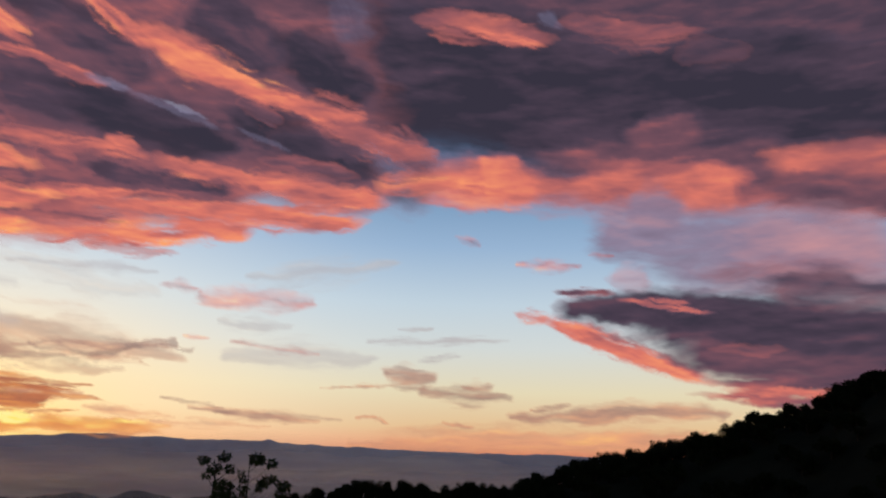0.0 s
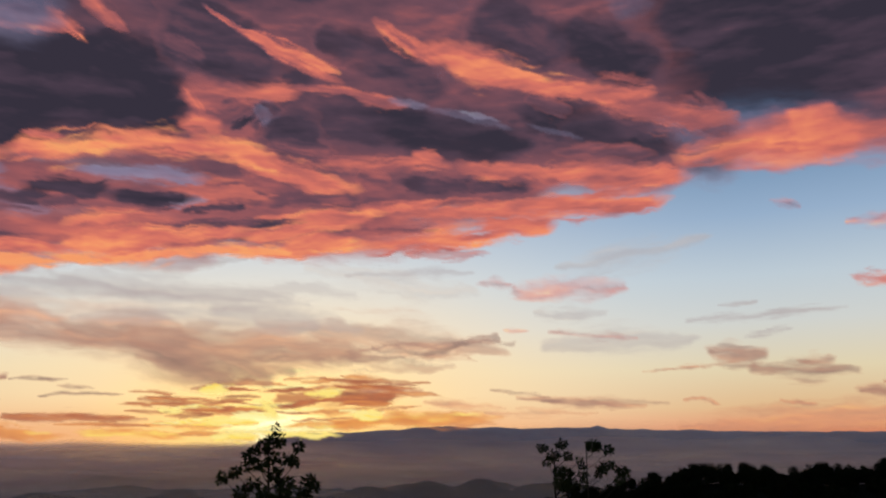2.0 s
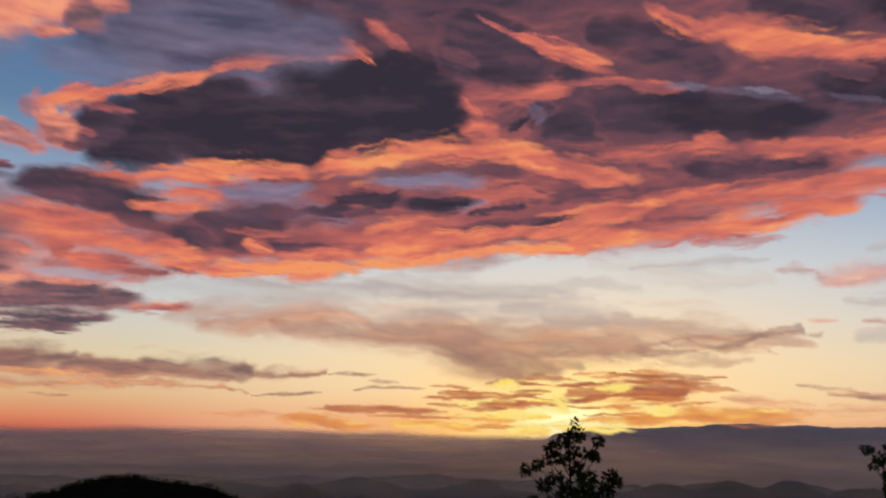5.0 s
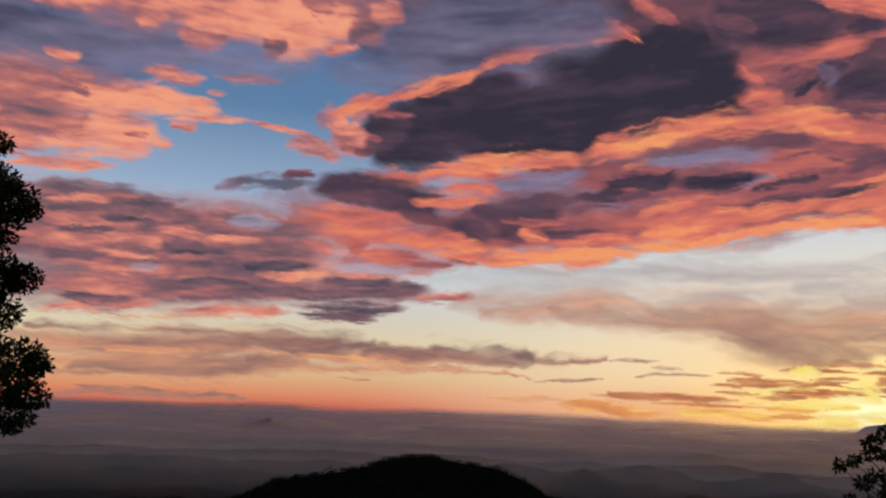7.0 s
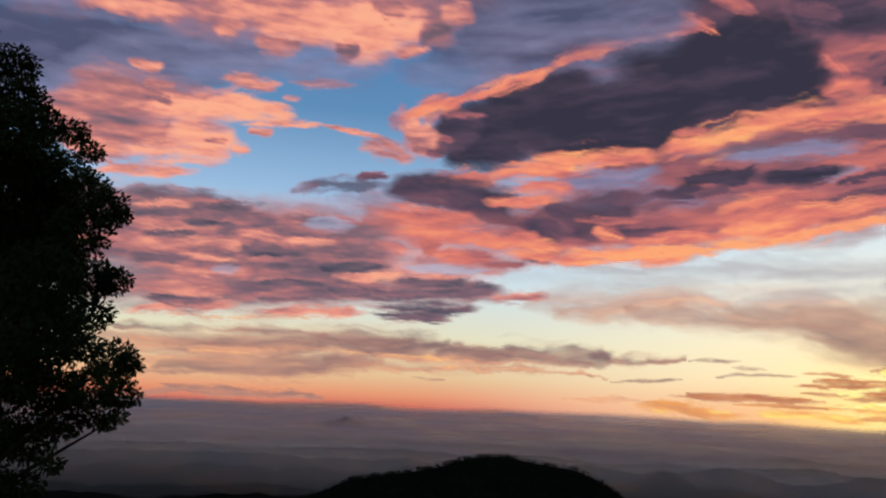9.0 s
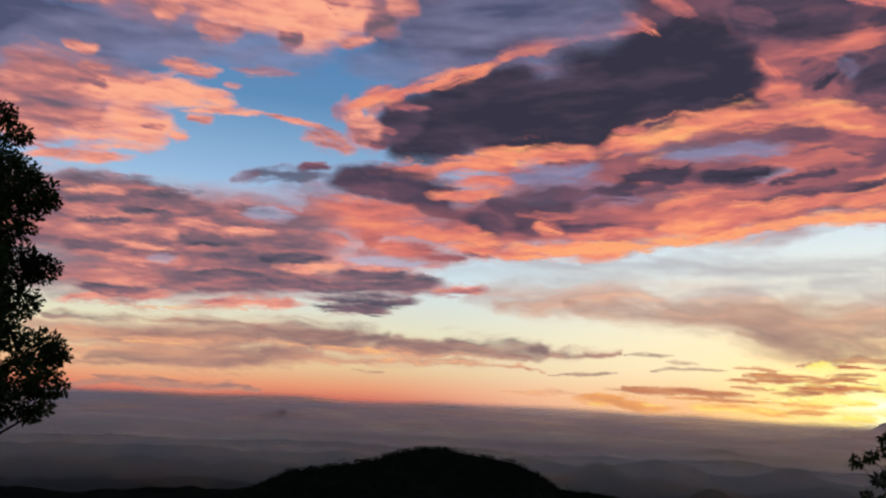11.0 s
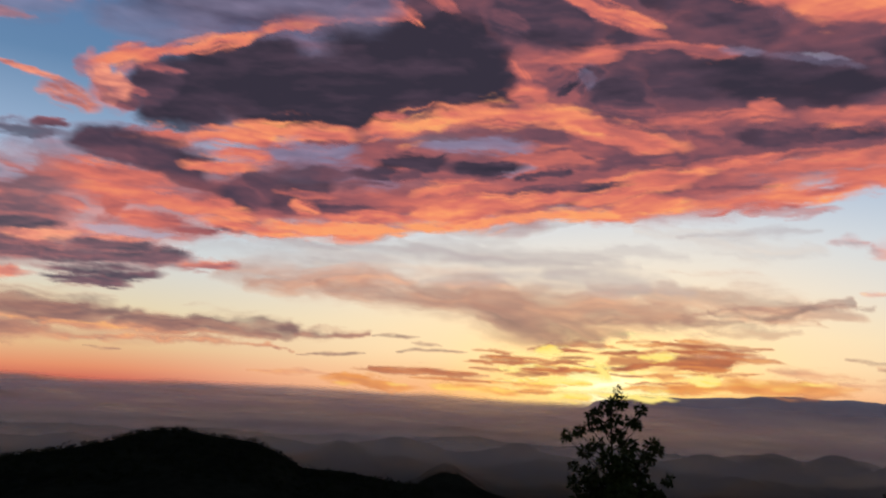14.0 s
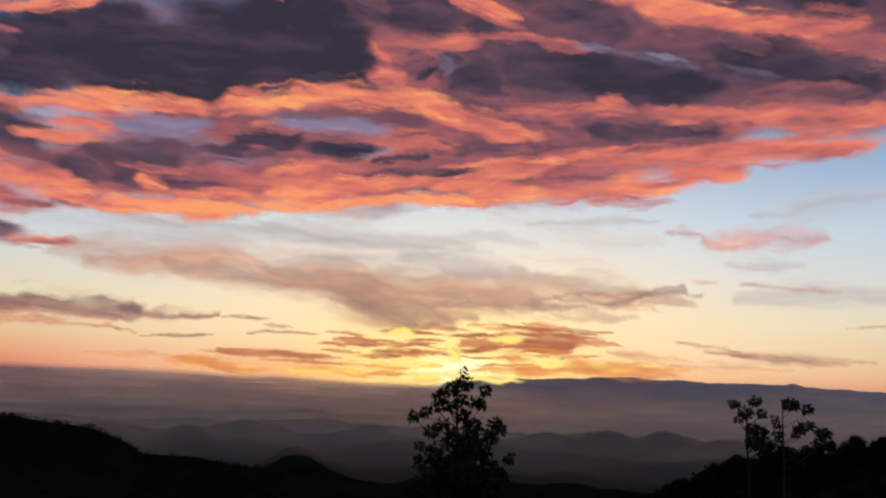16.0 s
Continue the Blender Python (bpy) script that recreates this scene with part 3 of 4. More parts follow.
cloud("dull olive cloud streak over the far ridge", "low", 0.60, [
    (17.7, 3.3, 13.7, 2.8, 0.16, 0.75), (14.1, 2.5, 6.1, 2.3, 0.28, 0.75), (18.0, 1.7, 10.7, 1.7, 0.20, 0.40),
])
cloud_mass("mauve cloud deck with glowing breaks", "high", [
    (66.1, 30.8, 25.6, 31.4, 3.78, 0.75, 1.0), (62.0, 26.3, 26.0, 26.1, 3.10, 0.74, 1.0), (41.7, 24.4, 25.6, 21.5, 3.28, 0.64, 1.0), (59.9, 19.8, 33.8, 19.8, 3.09, 0.60, 1.0),
    (55.6, 15.8, 26.0, 15.9, 3.09, 0.50, 1.0), (59.4, 12.0, 37.9, 13.6, 1.89, 0.42, 1.0), (68.4, 14.0, 56.3, 13.4, 1.74, 0.50, 0.7),
])
cloud_mass("dark storm-grey cloud deck with a glowing salmon lower edge", "high", [
    (18.5, 34.4, -37.0, 28.5, 3.64, 0.75, 1.0), (13.7, 28.1, -36.1, 23.0, 5.97, 0.76, 1.0), (3.2, 20.0, -35.2, 16.9, 1.51, 0.42, 1.0), (12.0, 28.2, -35.8, 21.0, 4.07, 0.97, 1.0),
    (2.8, 24.8, -35.6, 20.1, 2.64, 1.00, 1.0), (9.3, 26.5, -3.5, 24.5, 2.08, 0.95, 1.0), (-3.5, 23.2, -15.3, 21.8, 1.68, 0.90, 1.0), (-5.5, 21.2, -35.4, 18.4, 1.32, 0.60, 1.0),
    (-13.9, 22.3, -19.7, 22.2, 1.15, 0.58, 0.8), (3.6, 18.9, -9.4, 18.9, 1.16, 0.24, 1.0), (-2.6, 20.2, -6.3, 20.3, 0.85, 0.20, 0.8), (-9.4, 18.8, -22.2, 18.6, 1.32, 0.28, 1.0),
    (-18.1, 19.0, -21.4, 17.6, 1.15, 0.22, 0.8), (2.3, 18.1, -8.6, 17.8, 0.58, 0.30, 0.7),
])
cloud_mass("dark storm-grey cloud deck with a glowing salmon lower edge", "high", [
    (-22.3, 19.9, -35.3, 18.3, 0.98, 0.32, 1.0), (-22.1, 17.9, -35.0, 15.9, 1.32, 0.58, 1.0),
])
cloud_mass("rosy streaks torn along the dark cloud deck", "high", [
    (2.5, 30.1, -9.0, 28.7, 0.72, 0.42, 0.9), (-1.9, 29.5, -8.2, 28.3, 0.36, 0.30, 1.0), (-8.3, 29.9, -19.6, 28.2, 0.70, 0.50, 0.9), (-17.6, 27.3, -23.0, 26.8, 0.68, 0.80, 0.6),
])
cloud_mass("soft grey rain cloud", "grey", [
    (-13.2, 17.2, -18.6, 16.7, 1.18, 0.55, 0.9), (-13.1, 15.5, -28.0, 13.9, 1.96, 0.50, 0.9), (-14.8, 13.0, -33.2, 11.8, 1.45, 0.50, 0.8), (-19.1, 15.0, -34.6, 12.8, 1.68, 0.35, 0.8),
    (-12.6, 12.5, -15.8, 12.0, 0.93, 0.30, 0.6), (-10.5, 17.3, -13.5, 17.0, 0.38, 0.40, 0.7),
])
cloud_mass("dark grey cloud with a pink lower edge over the wooded ridge", "high", [
    (-18.3, 12.9, -34.3, 10.7, 1.01, 0.58, 0.5), (-21.3, 8.8, -33.7, 6.8, 1.65, 0.62, 0.6), (-5.7, 10.0, -8.5, 9.6, 0.31, 0.25, 0.7), (-7.2, 10.0, -19.1, 5.5, 0.56, 0.24, 1.0),
    (-9.1, 9.4, -15.1, 7.1, 0.45, 0.22, 1.0), (-13.4, 7.8, -19.1, 5.7, 0.47, 0.20, 1.0), (-17.7, 5.5, -33.5, 4.8, 0.46, 0.30, 1.0), (-8.4, 10.5, -18.0, 9.7, 0.82, 0.82, 1.0),
    (-11.0, 11.0, -33.9, 8.3, 1.04, 0.84, 1.0), (-12.8, 9.2, -33.8, 7.1, 1.30, 0.80, 1.0), (-15.8, 7.6, -33.6, 5.7, 1.28, 0.76, 1.0), (-21.5, 11.6, -34.2, 9.9, 0.93, 0.78, 0.8),
    (-12.8, 11.0, -19.7, 9.7, 0.22, 0.22, 0.8), (-14.7, 11.0, -18.1, 10.5, 0.15, 0.20, 0.7),
])
cloud_mass("dark grey cloud with a pink lower edge over the wooded ridge", "high", [
    (-8.4, 11.5, -12.9, 11.4, 0.27, 0.60, 1.0), (-18.9, 7.8, -23.7, 7.5, 0.32, 0.55, 0.6),
])
cloud_mass("rosy grey low cloud strip", "high", [
    (-17.2, 4.6, -33.4, 4.0, 0.40, 0.42, 1.0), (-19.0, 4.9, -33.5, 4.7, 0.26, 0.30, 1.0),
])
cloud_mass("rose and mauve cloud deck drawn into diagonal streaks", "high", [
    (39.2, 29.5, 9.7, 34.8, 4.30, 0.75, 1.0), (36.5, 25.7, 10.3, 28.7, 4.22, 0.64, 1.0), (38.6, 22.4, 9.1, 22.7, 5.07, 0.60, 1.0), (38.0, 19.2, 11.6, 21.1, 4.02, 0.58, 1.0),
    (37.4, 15.5, 14.6, 17.4, 2.39, 0.50, 1.0), (37.1, 13.0, 17.6, 15.0, 1.24, 0.42, 0.9), (14.7, 18.2, 2.3, 18.4, 1.57, 0.45, 0.9),
])
cloud_mass("dark purple cloud streaks across the rose deck", "high", [
    (32.6, 22.1, 11.5, 20.1, 1.93, 0.72, 0.7), (18.3, 23.2, 2.3, 19.0, 1.86, 0.72, 0.7), (27.1, 18.0, 13.0, 17.1, 1.22, 0.66, 0.7), (37.7, 25.0, 29.6, 24.1, 1.15, 0.80, 1.0),
    (30.9, 27.5, 27.3, 26.3, 0.89, 0.86, 0.9), (29.7, 27.1, 22.1, 25.0, 1.34, 0.86, 0.9), (27.3, 26.0, 20.4, 23.5, 1.01, 0.80, 1.0), (18.9, 29.4, 11.4, 25.7, 1.69, 0.80, 1.0),
    (12.8, 27.8, 4.1, 24.1, 1.73, 0.90, 1.0), (34.7, 20.3, 30.4, 21.8, 0.90, 0.76, 1.0), (32.2, 21.8, 20.6, 21.6, 1.16, 0.90, 0.9), (26.7, 21.5, 14.0, 20.3, 1.05, 0.97, 0.9),
    (20.5, 21.1, 14.4, 20.3, 0.61, 1.00, 0.8), (16.2, 22.7, 8.2, 20.7, 0.85, 0.93, 0.9),
])
cloud_mass("dark purple cloud streaks across the rose deck", "high", [
    (12.4, 21.5, 3.2, 19.2, 1.09, 0.92, 0.9), (8.2, 20.1, 4.8, 18.9, 0.70, 0.86, 1.0), (24.8, 18.0, 17.0, 17.2, 0.57, 0.80, 0.9),
])
cloud_mass("small dark ripples under the rose deck", "high", [
    (19.4, 17.4, 14.2, 17.1, 0.58, 0.82, 1.0), (3.6, 22.3, -0.2, 20.0, 0.78, 0.62, 0.8), (31.8, 16.5, 26.9, 16.4, 0.58, 0.62, 1.0), (35.7, 16.2, 31.8, 16.5, 0.52, 0.62, 1.0),
    (13.1, 19.6, 5.6, 18.9, 0.47, 0.60, 1.0), (35.9, 13.4, 31.1, 14.1, 0.25, 0.70, 1.0), (28.7, 14.2, 20.7, 14.4, 0.30, 0.58, 0.8), (27.5, 18.3, 24.8, 17.5, 0.52, 0.55, 1.0),
    (15.0, 23.5, 11.6, 22.4, 0.53, 0.60, 1.0),
])
cloud_mass("glowing salmon filaments between the dark streaks", "high", [
    (35.7, 26.7, 28.9, 25.2, 0.37, 0.24, 1.0), (33.6, 26.4, 28.5, 25.0, 0.27, 0.16, 1.0), (28.1, 23.7, 23.3, 23.0, 0.36, 0.42, 1.0), (26.1, 28.5, 21.0, 25.5, 0.50, 0.32, 1.0),
    (23.1, 27.2, 15.1, 24.3, 0.81, 0.24, 1.0), (21.0, 25.9, 12.1, 23.8, 0.75, 0.22, 1.0), (15.9, 24.3, 8.3, 23.2, 0.57, 0.20, 1.0), (11.7, 23.8, 4.9, 22.7, 0.69, 0.32, 1.0),
    (9.1, 22.9, 0.3, 20.8, 0.70, 0.36, 1.0), (36.4, 19.0, 32.3, 17.5, 0.52, 0.15, 1.0), (33.3, 17.7, 28.0, 17.0, 0.46, 0.16, 1.0), (31.1, 18.7, 20.3, 19.0, 0.44, 0.36, 1.0),
    (23.5, 19.5, 21.2, 19.4, 0.41, 0.30, 1.0), (20.3, 19.1, 11.4, 17.9, 0.62, 0.30, 1.0),
])
cloud_mass("orange lit underside of the rose deck", "high", [
    (14.7, 18.1, 4.8, 17.6, 0.71, 0.32, 1.0), (11.4, 17.4, 3.1, 17.3, 0.63, 0.27, 1.0), (36.0, 14.4, 24.6, 15.8, 0.43, 0.13, 1.0), (25.3, 15.5, 14.5, 15.6, 0.57, 0.28, 1.0),
    (17.7, 15.5, 4.7, 16.1, 0.71, 0.25, 1.0), (12.9, 15.3, 5.2, 15.9, 0.35, 0.30, 0.7), (35.8, 12.4, 26.2, 13.3, 0.43, 0.10, 1.0), (27.9, 12.9, 14.4, 14.3, 0.53, 0.22, 1.0),
    (24.3, 12.6, 17.5, 12.7, 0.34, 0.32, 0.6), (18.8, 14.7, 12.8, 14.4, 0.54, 0.25, 1.0), (4.8, 18.4, -1.8, 19.0, 0.63, 0.28, 0.8), (27.5, 15.9, 20.1, 16.5, 0.30, 0.30, 1.0),
])
cloud_mass("pale lilac rifts in the cloud deck", "lilac", [
    (22.7, 22.8, 15.7, 21.2, 0.23, 0.60, 0.3), (34.9, 21.6, 33.7, 22.9, 0.61, 0.80, 0.4), (7.6, 31.4, 6.1, 28.0, 0.88, 0.85, 0.4), (25.1, 23.4, 21.9, 22.8, 0.29, 0.50, 0.4),
    (14.9, 21.6, 10.7, 20.3, 0.15, 0.70, 0.3), (-7.6, 30.4, -9.1, 29.3, 0.36, 0.80, 0.4), (20.3, 22.6, 16.6, 21.7, 0.15, 0.30, 0.4),
])
cloud_mass("long dark slate cloud bank with a glowing orange underside", "high", [
    (68.9, 18.8, 65.3, 17.6, 0.90, 0.32, 1.0), (68.2, 19.9, 64.8, 20.5, 0.74, 0.40, 0.8), (63.1, 19.6, 41.3, 21.7, 2.31, 0.97, 1.0), (66.2, 18.4, 59.8, 18.2, 1.60, 0.92, 1.0),
    (54.3, 23.5, 40.5, 24.0, 1.70, 0.98, 1.0), (64.0, 20.9, 54.3, 22.8, 1.14, 0.95, 1.0), (60.6, 18.1, 47.5, 19.4, 1.32, 0.93, 1.0), (46.7, 25.0, 39.9, 23.2, 1.57, 0.95, 1.0),
    (67.0, 19.4, 63.1, 19.1, 0.98, 0.82, 1.0), (68.0, 17.8, 65.3, 17.6, 0.45, 0.60, 1.0), (66.3, 20.1, 62.8, 20.2, 0.26, 0.50, 1.0), (67.0, 18.7, 65.0, 18.5, 0.30, 0.40, 1.0),
])
cloud_mass("salmon rim along the slate cloud bank", "high", [
    (69.3, 19.7, 63.7, 21.9, 0.44, 0.26, 1.0), (65.2, 21.3, 57.7, 23.5, 0.45, 0.20, 1.0), (58.5, 23.6, 52.7, 25.3, 0.41, 0.22, 1.0), (53.5, 25.5, 46.7, 26.0, 0.48, 0.30, 1.0),
    (49.3, 26.9, 46.3, 25.0, 0.30, 0.30, 1.0), (47.2, 28.0, 43.4, 25.9, 0.44, 0.40, 1.0), (51.9, 26.3, 47.6, 26.5, 0.33, 0.36, 1.0), (69.9, 20.0, 68.2, 19.5, 0.52, 0.30, 0.7),
    (54.4, 24.7, 48.9, 25.5, 0.22, 0.25, 1.0),
])
cloud_mass("bright orange glow under the slate cloud bank", "high", [
    (68.6, 15.5, 60.9, 15.9, 0.46, 0.22, 1.0), (62.9, 16.1, 54.0, 16.8, 0.51, 0.20, 1.0), (59.3, 17.2, 49.9, 17.4, 0.55, 0.18, 1.0), (50.8, 17.7, 43.4, 18.9, 0.74, 0.15, 1.0),
    (45.8, 18.8, 37.7, 19.6, 0.73, 0.12, 1.0), (39.7, 19.8, 33.5, 19.1, 0.72, 0.17, 1.0), (35.8, 19.1, 26.6, 17.0, 0.70, 0.26, 1.0), (50.0, 18.8, 47.1, 19.0, 0.16, 0.36, 1.0),
    (41.8, 16.7, 32.1, 16.3, 0.61, 0.30, 0.8), (35.8, 18.3, 30.2, 16.2, 0.52, 0.40, 0.7),
])
cloud_mass("curled rosy cloud swirl", "high", [
    (40.1, 22.4, 35.3, 22.9, 1.34, 0.44, 1.0), (38.0, 23.5, 31.7, 23.5, 0.66, 0.40, 1.0), (40.1, 21.1, 36.9, 20.6, 0.68, 0.38, 1.0), (34.9, 20.5, 33.7, 22.8, 0.63, 0.74, 1.0),
    (36.6, 20.5, 34.8, 21.7, 0.26, 0.88, 1.0), (37.3, 21.9, 35.7, 22.6, 0.30, 0.60, 1.0), (34.2, 20.8, 29.6, 20.9, 1.03, 0.80, 1.0), (33.8, 19.8, 28.9, 19.6, 0.59, 0.62, 1.0),
    (39.7, 23.2, 38.5, 21.2, 0.30, 0.36, 1.0),
])
cloud_mass("slate and purple cloud overhead with pink streaks", "high", [
    (42.5, 26.6, 32.4, 24.9, 1.67, 0.82, 1.0), (42.1, 28.2, 34.3, 26.6, 1.01, 0.82, 1.0), (63.7, 27.2, 48.5, 27.8, 1.38, 0.80, 0.8), (58.6, 25.7, 51.9, 26.6, 0.74, 0.70, 0.8),
    (39.2, 28.6, 35.5, 26.9, 0.21, 0.42, 1.0), (37.3, 27.3, 29.0, 25.2, 0.39, 0.25, 1.0), (35.5, 26.5, 28.3, 24.2, 0.28, 0.36, 1.0), (32.5, 23.8, 26.9, 23.7, 0.28, 0.42, 1.0),
    (41.7, 26.2, 38.4, 25.0, 0.44, 0.55, 0.7),
])
cloud_mass("lilac cloud patches between the orange edges", "lilac", [
    (58.4, 15.4, 49.9, 16.3, 0.59, 0.55, 0.9), (46.6, 17.1, 37.4, 17.6, 0.54, 0.50, 0.8), (34.7, 22.5, 33.9, 21.1, 0.30, 0.80, 0.4), (54.0, 15.0, 47.4, 14.4, 0.55, 0.70, 0.7),
    (41.8, 15.4, 37.4, 16.0, 0.31, 0.40, 0.7), (56.3, 14.0, 51.5, 14.7, 0.39, 0.40, 0.6),
])
cloud_mass("dark mauve cloud tufts between orange streaks", "high", [
    (49.9, 15.8, 43.4, 16.1, 0.75, 0.88, 1.0), (44.2, 15.7, 38.2, 15.8, 0.47, 0.90, 1.0), (51.5, 14.7, 46.6, 14.7, 0.55, 0.75, 1.0), (37.9, 15.4, 35.1, 15.6, 0.27, 0.82, 1.0),
    (39.4, 14.9, 36.7, 15.4, 0.19, 0.80, 1.0), (57.9, 12.8, 51.5, 14.0, 1.26, 0.72, 0.9), (59.5, 13.8, 56.3, 12.5, 0.94, 0.76, 1.0), (53.9, 14.5, 48.6, 14.5, 0.71, 0.62, 0.8),
    (56.3, 11.9, 47.8, 12.4, 0.43, 0.70, 1.0), (41.8, 13.9, 30.3, 14.9, 0.34, 0.66, 1.0), (34.3, 16.0, 26.6, 16.5, 0.44, 0.60, 1.0), (35.2, 17.4, 30.6, 16.5, 0.56, 0.56, 1.0),
    (39.4, 13.5, 32.2, 13.9, 0.19, 0.62, 1.0), (32.9, 14.2, 26.1, 14.8, 0.30, 0.56, 1.0),
])
cloud_mass("dark mauve cloud tufts between orange streaks", "high", [
    (48.2, 14.8, 45.8, 15.2, 0.39, 0.70, 1.0),
])
cloud_mass("dark mauve cloud arm reaching into the blue gap", "high", [
    (73.1, 13.9, 65.0, 13.8, 0.82, 0.50, 0.6), (76.0, 14.7, 69.7, 15.2, 0.51, 0.76, 0.8), (70.4, 15.0, 62.7, 14.5, 0.87, 0.78, 1.0), (65.9, 14.6, 60.1, 13.4, 0.96, 0.78, 1.0),
    (62.6, 13.0, 56.3, 12.4, 0.66, 0.74, 1.0), (67.3, 11.5, 65.7, 10.9, 0.68, 0.60, 1.0), (60.1, 10.4, 56.8, 10.8, 0.31, 0.62, 1.0), (62.8, 10.0, 59.3, 10.1, 0.27, 0.56, 1.0),
    (76.9, 14.3, 74.3, 14.9, 0.29, 0.55, 0.6), (72.2, 15.6, 69.7, 15.7, 0.26, 0.70, 1.0),
])
cloud_mass("salmon cloud drifts under the dark arm", "high", [
    (78.2, 11.4, 61.8, 11.5, 1.86, 0.36, 0.7), (80.4, 8.7, 59.3, 9.7, 0.97, 0.36, 0.8), (62.9, 14.4, 57.2, 14.6, 0.47, 0.22, 1.0), (60.8, 15.4, 56.0, 15.3, 0.43, 0.26, 1.0),
    (73.3, 12.3, 67.2, 12.5, 0.56, 0.27, 1.0), (71.3, 13.0, 62.6, 12.9, 0.49, 0.26, 1.0), (69.7, 11.9, 61.8, 12.0, 0.61, 0.20, 1.0), (64.5, 11.6, 56.2, 11.3, 0.58, 0.20, 1.0),
    (61.7, 10.7, 53.8, 10.5, 0.51, 0.18, 1.0), (66.6, 10.4, 61.7, 10.3, 0.42, 0.27, 1.0), (70.7, 10.8, 67.8, 10.7, 0.45, 0.30, 0.8), (56.3, 13.2, 51.5, 13.1, 0.24, 0.30, 0.8),
])
cloud_mass("thin golden lower edge of the orange cloud layer", "high", [
    (57.4, 10.6, 47.4, 10.9, 0.51, 0.12, 1.0), (53.8, 10.5, 45.8, 11.2, 0.28, 0.02, 1.0), (48.2, 11.4, 37.1, 12.3, 0.43, 0.05, 1.0), (39.4, 12.4, 30.4, 12.8, 0.34, 0.06, 1.0),
    (32.9, 13.0, 26.8, 13.5, 0.48, 0.20, 1.0), (47.4, 12.0, 39.4, 13.3, 0.51, 0.20, 1.0), (45.8, 12.8, 34.0, 14.1, 0.43, 0.22, 1.0), (35.9, 13.4, 26.7, 14.8, 0.49, 0.20, 1.0),
    (31.4, 14.9, 26.0, 15.3, 0.51, 0.26, 1.0), (46.6, 13.6, 39.8, 14.7, 0.47, 0.26, 1.0), (53.8, 11.7, 45.8, 12.0, 0.36, 0.25, 1.0), (55.5, 12.4, 53.0, 11.9, 0.32, 0.25, 1.0),
])
cloud_mass("blue-grey cloud veil over the blue gap", "lilac", [
    (98.1, 20.7, 86.8, 22.1, 2.54, 0.95, 1.0), (92.2, 19.8, 76.8, 23.4, 1.43, 0.75, 0.8), (85.3, 22.0, 72.0, 25.2, 1.46, 0.70, 0.7), (78.3, 21.9, 69.3, 23.2, 0.82, 0.60, 0.6),
    (97.7, 17.7, 86.9, 19.6, 1.72, 0.75, 0.8), (89.1, 22.8, 80.8, 23.1, 0.89, 0.75, 0.5), (69.7, 22.9, 60.1, 23.5, 1.13, 0.70, 0.6), (66.1, 25.6, 50.7, 26.5, 1.83, 0.85, 0.9),
    (63.7, 27.5, 52.8, 27.7, 1.44, 0.85, 0.9), (93.5, 19.4, 86.8, 18.9, 1.40, 0.70, 0.7),
])
cloud_mass("peach cloud cluster lit from below", "peach", [
    (94.4, 25.6, 63.4, 30.4, 2.07, 0.55, 1.0), (90.0, 24.3, 64.1, 27.5, 1.29, 0.56, 0.9), (78.6, 25.2, 66.1, 26.0, 1.39, 0.10, 1.0), (75.3, 24.8, 69.4, 24.6, 1.03, 0.12, 1.0),
    (80.7, 25.7, 75.3, 24.9, 1.01, 0.16, 1.0), (83.1, 25.8, 77.0, 25.8, 0.89, 0.30, 1.0), (92.1, 24.1, 84.5, 24.9, 0.58, 0.30, 1.0), (83.1, 24.4, 80.8, 24.6, 0.61, 0.32, 1.0),
    (74.8, 24.0, 72.5, 24.0, 0.63, 0.62, 1.0), (67.8, 24.9, 65.7, 26.7, 0.88, 0.62, 1.0), (72.1, 27.0, 68.7, 26.8, 0.51, 0.50, 1.0), (70.2, 24.0, 66.9, 24.4, 0.45, 0.35, 1.0),
    (80.1, 23.9, 76.8, 23.6, 0.58, 0.40, 1.0), (66.6, 27.0, 63.6, 26.8, 0.58, 0.35, 1.0),
])
cloud_mass("orange cloud drift with ragged tail", "peach", [
    (93.3, 18.0, 81.2, 19.3, 1.51, 0.44, 1.0), (93.1, 16.5, 83.6, 16.7, 1.22, 0.52, 1.0), (92.2, 19.7, 88.0, 19.8, 0.77, 0.50, 0.7), (87.5, 18.6, 78.5, 19.5, 0.77, 0.13, 1.0),
    (85.5, 17.2, 80.0, 17.1, 0.89, 0.10, 1.0), (88.2, 15.4, 80.9, 16.2, 0.67, 0.13, 1.0), (90.1, 13.9, 83.0, 14.7, 0.37, 0.20, 1.0), (82.4, 19.7, 76.4, 19.1, 0.56, 0.15, 1.0),
    (87.6, 19.5, 85.0, 19.0, 0.36, 0.50, 1.0), (82.9, 16.9, 81.0, 17.0, 0.19, 0.40, 1.0), (80.9, 16.7, 79.4, 16.6, 0.34, 0.30, 1.0), (91.7, 15.9, 87.1, 15.2, 0.72, 0.30, 1.0),
    (93.2, 17.3, 89.8, 17.6, 0.56, 0.45, 1.0),
])
